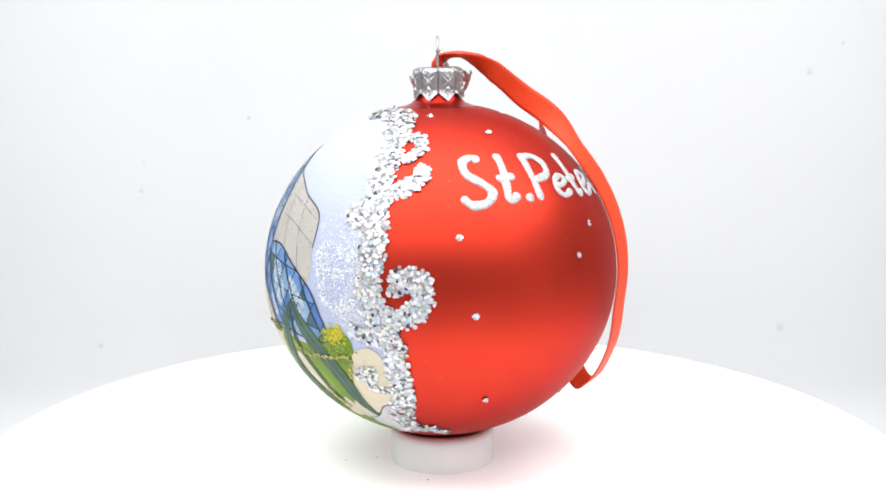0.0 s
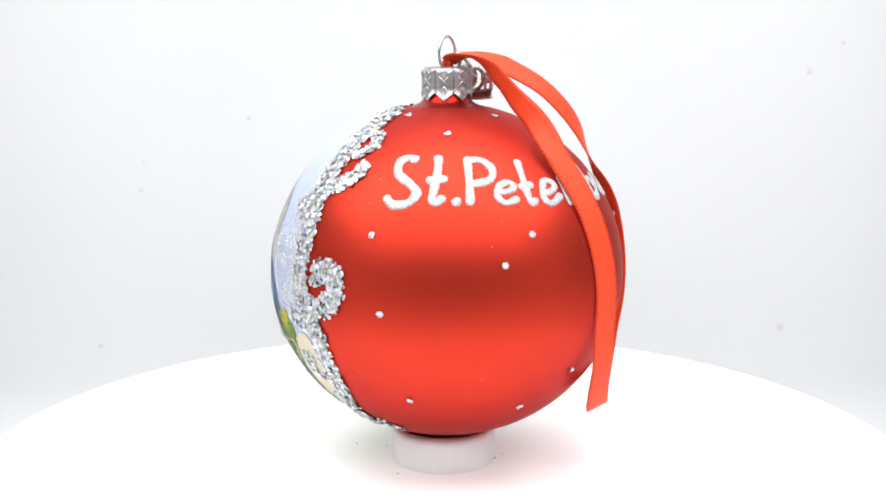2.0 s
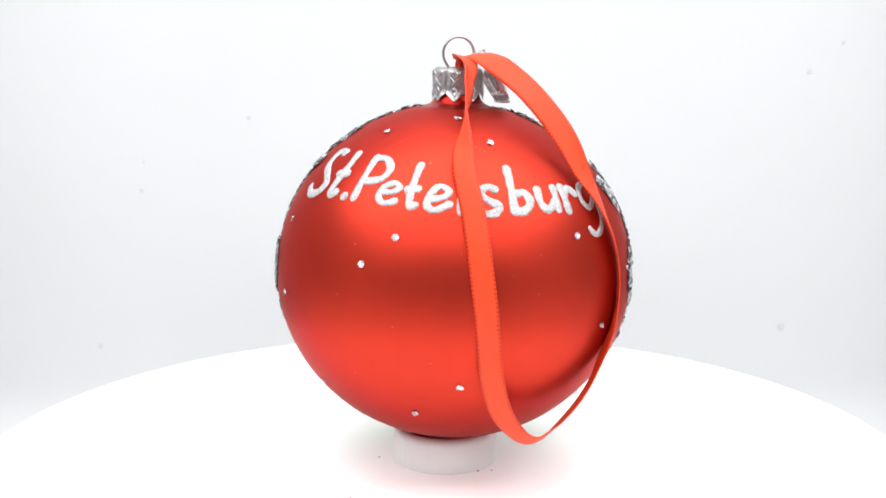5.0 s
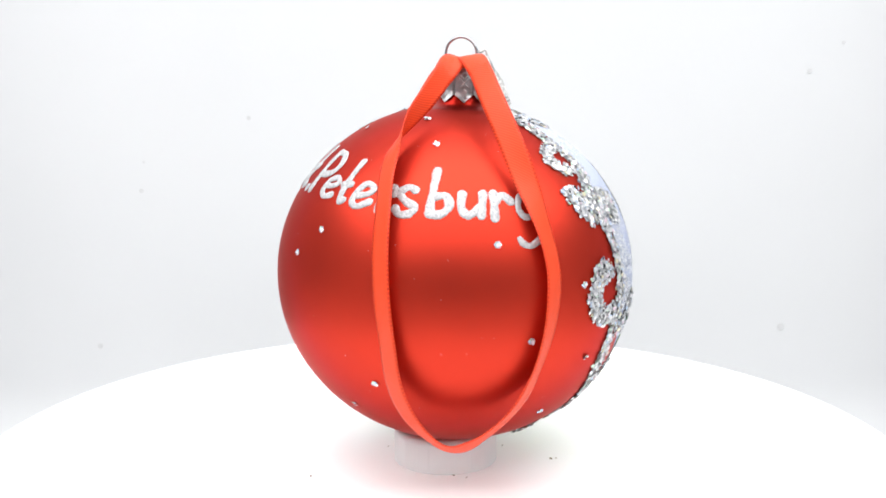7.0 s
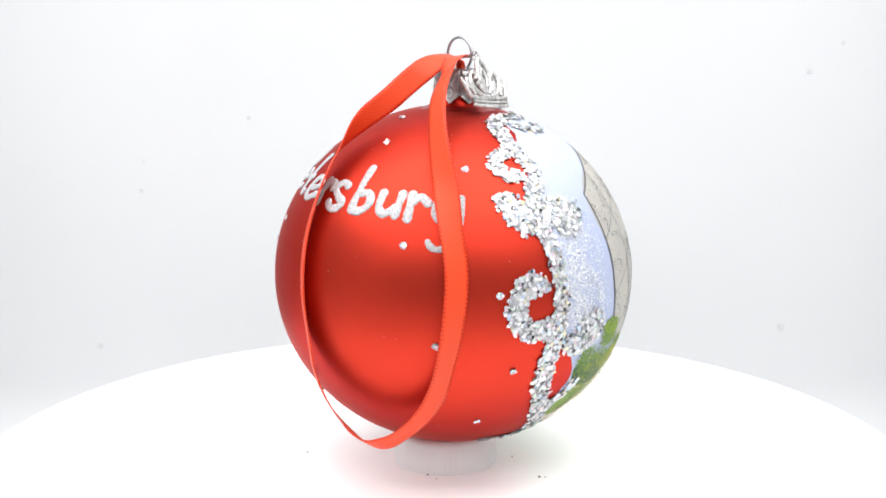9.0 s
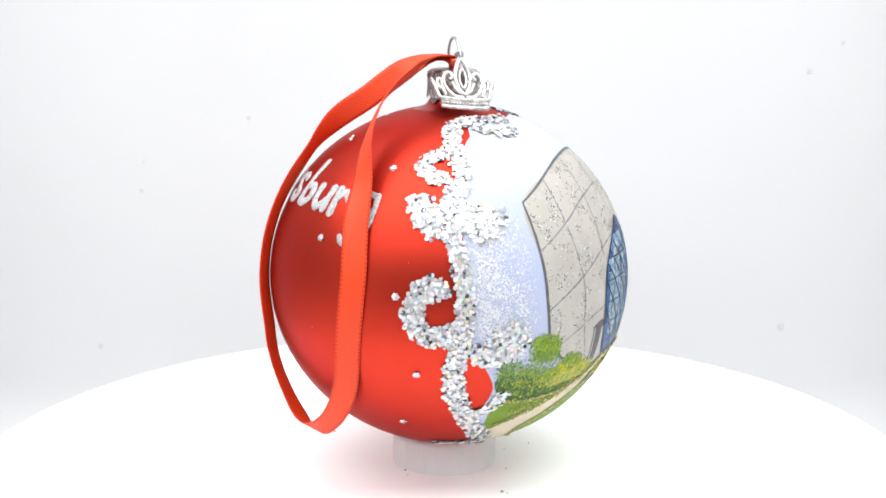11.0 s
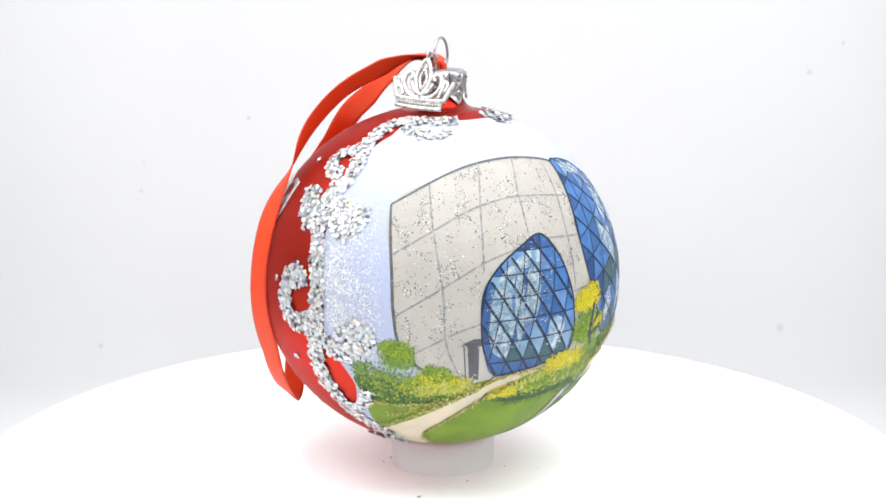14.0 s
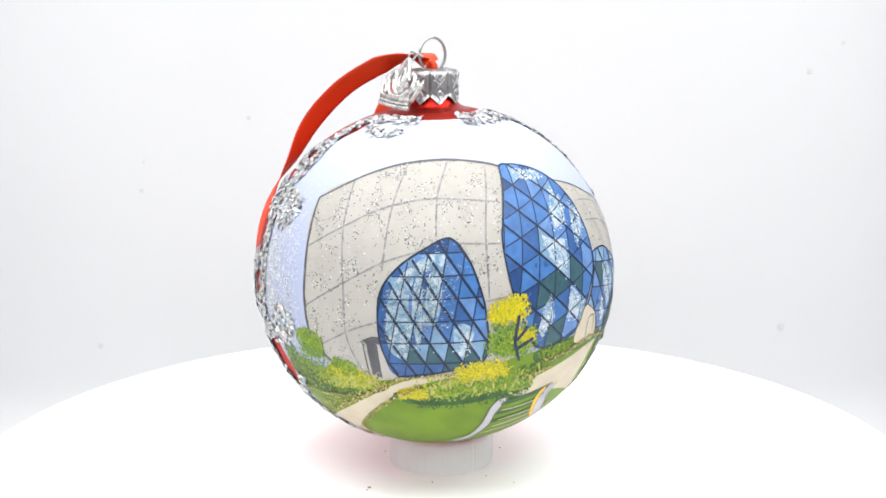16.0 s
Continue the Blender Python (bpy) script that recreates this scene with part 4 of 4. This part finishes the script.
# ---- ribbon ----
def build_ribbon():
    t = thing("ribbon_loop", "bright red satin ribbon looped through the wire ring", "ribbon")
    a = radians(16)
    n, s = Vector((math.cos(a), math.sin(a), 0)), Vector((-math.sin(a), math.cos(a), 0))
    # outwards, sideways and height in millimetres, from the ring round the loop and back to it
    path = [(0.2, 5.8, 114.6), (2.5, 4.8, 115.9), (5.5, 3.8, 116.2), (9, 2.4, 115.2), (14, 0.0, 112.4), (19.4, -3.9, 107.4), (26.6, -9.4, 99.4), (33.8, -13.9, 89.9), (40.6, -15.1, 79.5), (44.6, -15.7, 69.2), (47.0, -15.5, 58.6), (48.0, -14.7, 47.7),
            (47.8, -13.2, 36.4), (46.0, -8.2, 25.6), (44.6, 1.6, 17.8), (44.2, 12.5, 23.4), (44.8, 20.2, 32.4), (45.0, 23.8, 43.1), (44.5, 25.7, 54.4), (42.8, 25.7, 65.5), (40.4, 22.8, 76.0), (38.4, 20.2, 86.8), (34.8, 16.3, 97.2), (26.8, 12.0, 107.0),
            (18, 9.9, 112.4), (11, 8.3, 115.6), (5.5, 6.8, 116.8), (0.8, 5.9, 116.0)]
    q = [n * (p[0] * MM) + s * (p[1] * MM) + Vector((0, 0, p[2] * MM)) for p in path]
    q = [Vector(v) for v in curve([tuple(v) for v in q], 0.1)]
    for v in q:
        # it lies on the ball, never in it
        far = v - CENTRE
        clear = 0.0519 + 0.0022 * min(1, max(0, (v.z - 0.088) / 0.012))
        if v.z < 0.112 and far.length < clear:
            v += far.normalized() * (clear - far.length)
    for _ in range(12):
        q = [q[0]] + [(a + b * 2 + c) / 4 for a, b, c in zip(q, q[1:], q[2:])] + [q[-1]]
    bm = bmesh.new()
    uvl = bm.loops.layers.uv.new("UVMap")
    prev, run = None, 0.0
    N = len(q)
    faces = []
    for i, c in enumerate(q):
        d = (q[min(i + 1, N - 1)] - q[max(i - 1, 0)]).normalized()
        out = (c - Vector((CENTRE.x, CENTRE.y, min(c.z, 0.07)))).normalized()
        # the face twists as the band climbs to the ring
        away = math.tanh((c.dot(s) - 0.005) / 0.007)
        high = min(1, max(0, (c.z - (0.072 if i > N / 2 else 0.091)) / (0.03 if i > N / 2 else 0.02)))
        high = high * high * (3 - 2 * high)
        face = (55 + 10 * min(1, max(0, (0.06 - c.z) / 0.02)) if away > 0 else 51) * away * (1 - high) + high * (-15 if i > N / 2 else -160)
        low = min(1, max(0, (0.034 - c.z) / 0.013))
        out = (n * math.cos(radians(face)) + s * math.sin(radians(face))) * (1 - 0.5 * low) + Vector((0, 0, 0.1 - 0.75 * low))
        # over the wire it lies flat like a strap
        crest = min(1, max(0, (0.015 - c.dot(n)) / 0.009))
        out = out.lerp((n * 0.55 + Vector((0, 0, 0.83))) * (1 if i > N / 2 else -1), crest)
        side = d.cross(out).normalized()
        nor = side.cross(d).normalized()
        if i:
            run += (c - q[i - 1]).length
        cur = []
        ends = min(i, N - 1 - i) / 11
        pinch = 0.8 + 0.2 * min(1, ends) ** 1.5
        for k in range(7):
            f = (k / 6 - 0.5) * pinch
            cur.append((bm.verts.new(c + side * (f * 0.0064) + nor * (0.0004 * (0.25 - f * f))), (f * 0.0064, run)))
        if prev:
            for k in range(6):
                fc = bm.faces.new((prev[k][0], prev[k + 1][0], cur[k + 1][0], cur[k][0]))
                for lp, (_, uv) in zip(fc.loops, (prev[k], prev[k + 1], cur[k + 1], cur[k])):
                    lp[uvl].uv = (uv[0] * 10, uv[1] * 10)
        prev = cur
    ob = part("band", bm, RIBBON, t)
    md = ob.modifiers.new("thickness", "SOLIDIFY")
    md.thickness = 0.0003
    # the fold that wraps the wire
    bm = bmesh.new()
    c = BALL @ Vector((0, 0, 0.0580))
    pts = [c + n * (0.0009 * math.cos(b)) + s * 0.0004 + Vector((0, 0, 0.0012 * math.sin(b) - 0.0004)) for b in [radians(30 * k) for k in range(12)]]
    tube(bm, pts, 0.0009, 8, True)
    part("wrap", bm, RIBBON, t)


build_ribbon()


# ---- crown charm ----
def build_crown():
    t = thing("crown_charm", "small openwork silver crown charm with beaded edge", "charm")
    a = radians(92)
    out, wide = Vector((math.cos(a), math.sin(a), 0)), Vector((-math.sin(a), math.cos(a), 0))
    neck = BALL @ Vector((0, 0, 0.0525))
    base = Vector((neck.x, neck.y, 0)) + out * 0.0102 - wide * 0.0008
    zb = 0.1035

    def at(x, z, d=0.0):
        # a slight bow, the foot swung out, the whole hanging a little askew
        ca, sa = math.cos(radians(4)), math.sin(radians(4))
        x, z = x * ca - (12.6 - z) * sa * 0.6, 12.6 - (12.6 - z) * ca - x * sa
        return base + wide * (0.98 * x * MM) + Vector((0, 0, zb)) + Vector((0, 0, 1.07 * z * MM)) + out * ((d - 0.48 * (z - 6) - 0.008 * x * x) * MM)

    def wire(name, pts, r=0.42, closed=False, label=""):
        bm = bmesh.new()
        tube(bm, [at(*q) for q in curve(pts, 0.2, closed)], 1.5 * r * MM, 7, closed)
        return part(name, bm, PEWTER, t, label)

    def bead_row(name, pts, r=0.34):
        bm = bmesh.new()
        for q in pts:
            bmesh.ops.create_icosphere(bm, subdivisions=1, radius=r * MM, matrix=Matrix.Translation(at(q[0], q[1], 0.45)))
        return part(name, bm, PEWTER, t)

    # base band in a darker silver than its rims and beads
    bm = bmesh.new()
    rows = []
    for x in np.linspace(-6.9, 6.9, 15):
        k = x / 6.9
        sag = 0.25 * k * k
        rows.append([bm.verts.new(at(x * 0.96, 0.0 + sag, 0.4)), bm.verts.new(at(x * 1.03, 1.9 + sag, 0.4)), bm.verts.new(at(x * 1.03, 1.9 + sag, -0.4)), bm.verts.new(at(x * 0.96, 0.0 + sag, -0.4))])
    for A, B in zip(rows, rows[1:]):
        for k in range(4):
            bm.faces.new((A[k], A[(k + 1) % 4], B[(k + 1) % 4], B[k]))
    bm.faces.new(rows[0])
    bm.faces.new(rows[-1][::-1])
    part("base_band", bm, RECESS, t, "darkened recessed silver band", smooth=False)
    wire("band_rim", [(-6.8, 0.2), (-3.4, 0.02), (0, 0), (3.4, 0.02), (6.8, 0.2)], 0.36)
    wire("band_rim", [(-7.2, 2.2), (-3.6, 1.98), (0, 1.95), (3.6, 1.98), (7.2, 2.2)], 0.36)
    bead_row("beading", [(x, 1.0 + 0.004 * x * x) for x in np.linspace(-6, 6, 15)])
    wire("centre_loop", [(0, 3.0), (-1.9, 5.6), (-1.9, 8.6), (0, 11.6), (1.9, 8.6), (1.9, 5.6)], 0.42, True)
    wire("inner_loop", [(0, 4.6), (-0.9, 6.2), (-0.8, 7.9), (0, 9.2), (0.8, 7.9), (0.9, 6.2)], 0.26, True)
    bead_row("beading", [(1.45 * math.sin(b), 7.4 + 3.1 * math.cos(b)) for b in np.linspace(0.2, math.tau - 0.2, 14)], 0.26)
    for m in (-1, 1):
        wire("scroll", [(m * 0.2, 2.4), (m * 3.0, 2.7), (m * 5.2, 4.8), (m * 5.4, 7.2), (m * 4.0, 8.3), (m * 3.0, 7.4), (m * 3.7, 6.5)], 0.4)
        wire("scroll", [(m * 0.6, 3.2), (m * 2.2, 4.2), (m * 3.2, 6.0)], 0.34)
        wire("side_loop", [(m * 5.2, 2.6), (m * 6.0, 4.6), (m * 6.2, 6.3), (m * 7.0, 6.6), (m * 7.4, 5.6), (m * 6.8, 4.4), (m * 6.2, 4.6)], 0.36)
        wire("side_post", [(m * 7.0, 2.0), (m * 7.8, 4.0), (m * 8.7, 6.2)], 0.4)
        bead_row("beading", [(m * (3.2 + 0.9 * k), 4.2 + 1.1 * k) for k in range(3)], 0.26)
        bm = bmesh.new()
        bmesh.ops.create_icosphere(bm, subdivisions=2, radius=0.5 * MM, matrix=Matrix.Translation(at(m * 8.8, 6.5)))
        part("ball_tip", bm, PEWTER, t)
    bm = bmesh.new()
    c = at(0, 12.6) - out * 0.0005
    tube(bm, [c + out * (1.1 * MM * math.cos(b)) + Vector((0, 0, 1.3 * MM * math.sin(b))) for b in [radians(30 * k) for k in range(12)]], 0.3 * MM, 7, True)
    part("hanger_eye", bm, PEWTER, t)
    bm = bmesh.new()
    c2 = BALL @ Vector((0, 0, 0.0605))
    e0 = c + Vector((0, 0, 0.001))
    e1 = Vector((c2.x, c2.y, c2.z)) + out * 0.0040
    mid = (e0 + e1) / 2
    d = (e1 - e0) / 2 * 1.25
    u = wide * 0.0011
    tube(bm, [mid + d * math.cos(b) + u * math.sin(b) for b in [radians(24 * k) for k in range(15)]], 0.28 * MM, 7, True)
    part("jump_ring", bm, PEWTER, t)


build_crown()


# ---- crumbs on the table and faint marks on the paper ----
def build_crumbs():
    r2 = random.Random(3)
    for x, y, size in CRUMBS:
        bm = bmesh.new()
        bmesh.ops.create_icosphere(bm, subdivisions=1, radius=size * MM)
        for v in bm.verts:
            v.co *= r2.uniform(0.7, 1.3)
            v.co.z = max(v.co.z * 0.5, -0.2 * size * MM)
        bmesh.ops.translate(bm, verts=bm.verts, vec=(x * MM, y * MM, 0.2 * size * MM))
        ob = part("crumb", bm, CRUMB, smooth=False)
        tagged(ob, "tiny brown crumb on the white turntable", "crumb", "crumbs")
        MOVING.append(ob)



def build_marks():
    # place in metres, lean of the paper there in degrees, radius in millimetres
    for x, y, z, lean, r in MARKS:
        bm = bmesh.new()
        bmesh.ops.create_circle(bm, cap_ends=True, segments=14, radius=r * MM)
        m = pose(x, y, z, lean, 0, 0) @ pose(0, 0, 0.0003)
        bmesh.ops.transform(bm, matrix=m, verts=bm.verts)
        tagged(part("paper_mark", bm, MARK, smooth=False), "faint grey speck on the white paper sweep", "speck", "specks on the paper")


MARKS = ((-0.085, 0.205, 0.08, 90, 1.0), (-0.1333, 0.205, 0.0478, 90, 1.03), (0.1593, 0.205, 0.1004, 90, 1.03), (0.1733, 0.205, 0.1127, 90, 0.78), (-0.1317, 0.205, 0.0606, 90, 0.64), (-0.1552, 0.205, -0.0231, 90, 1.2), (0.1524, 0.205, -0.0142, 90, 1.59))
build_marks()

CRUMBS = ((-4.3, -18.1, 0.35), (-28.3, -3.0, 0.25), (-6.6, 30.8, 0.5), (24.7, -31.9, 0.4), (13.6, 6.8, 0.35), (-14.0, 14.7, 0.3), (14.1, 10.7, 0.25), (-7.6, 32.2, 0.3), (-19.3, -0.3, 0.25))
build_crumbs()
motions()
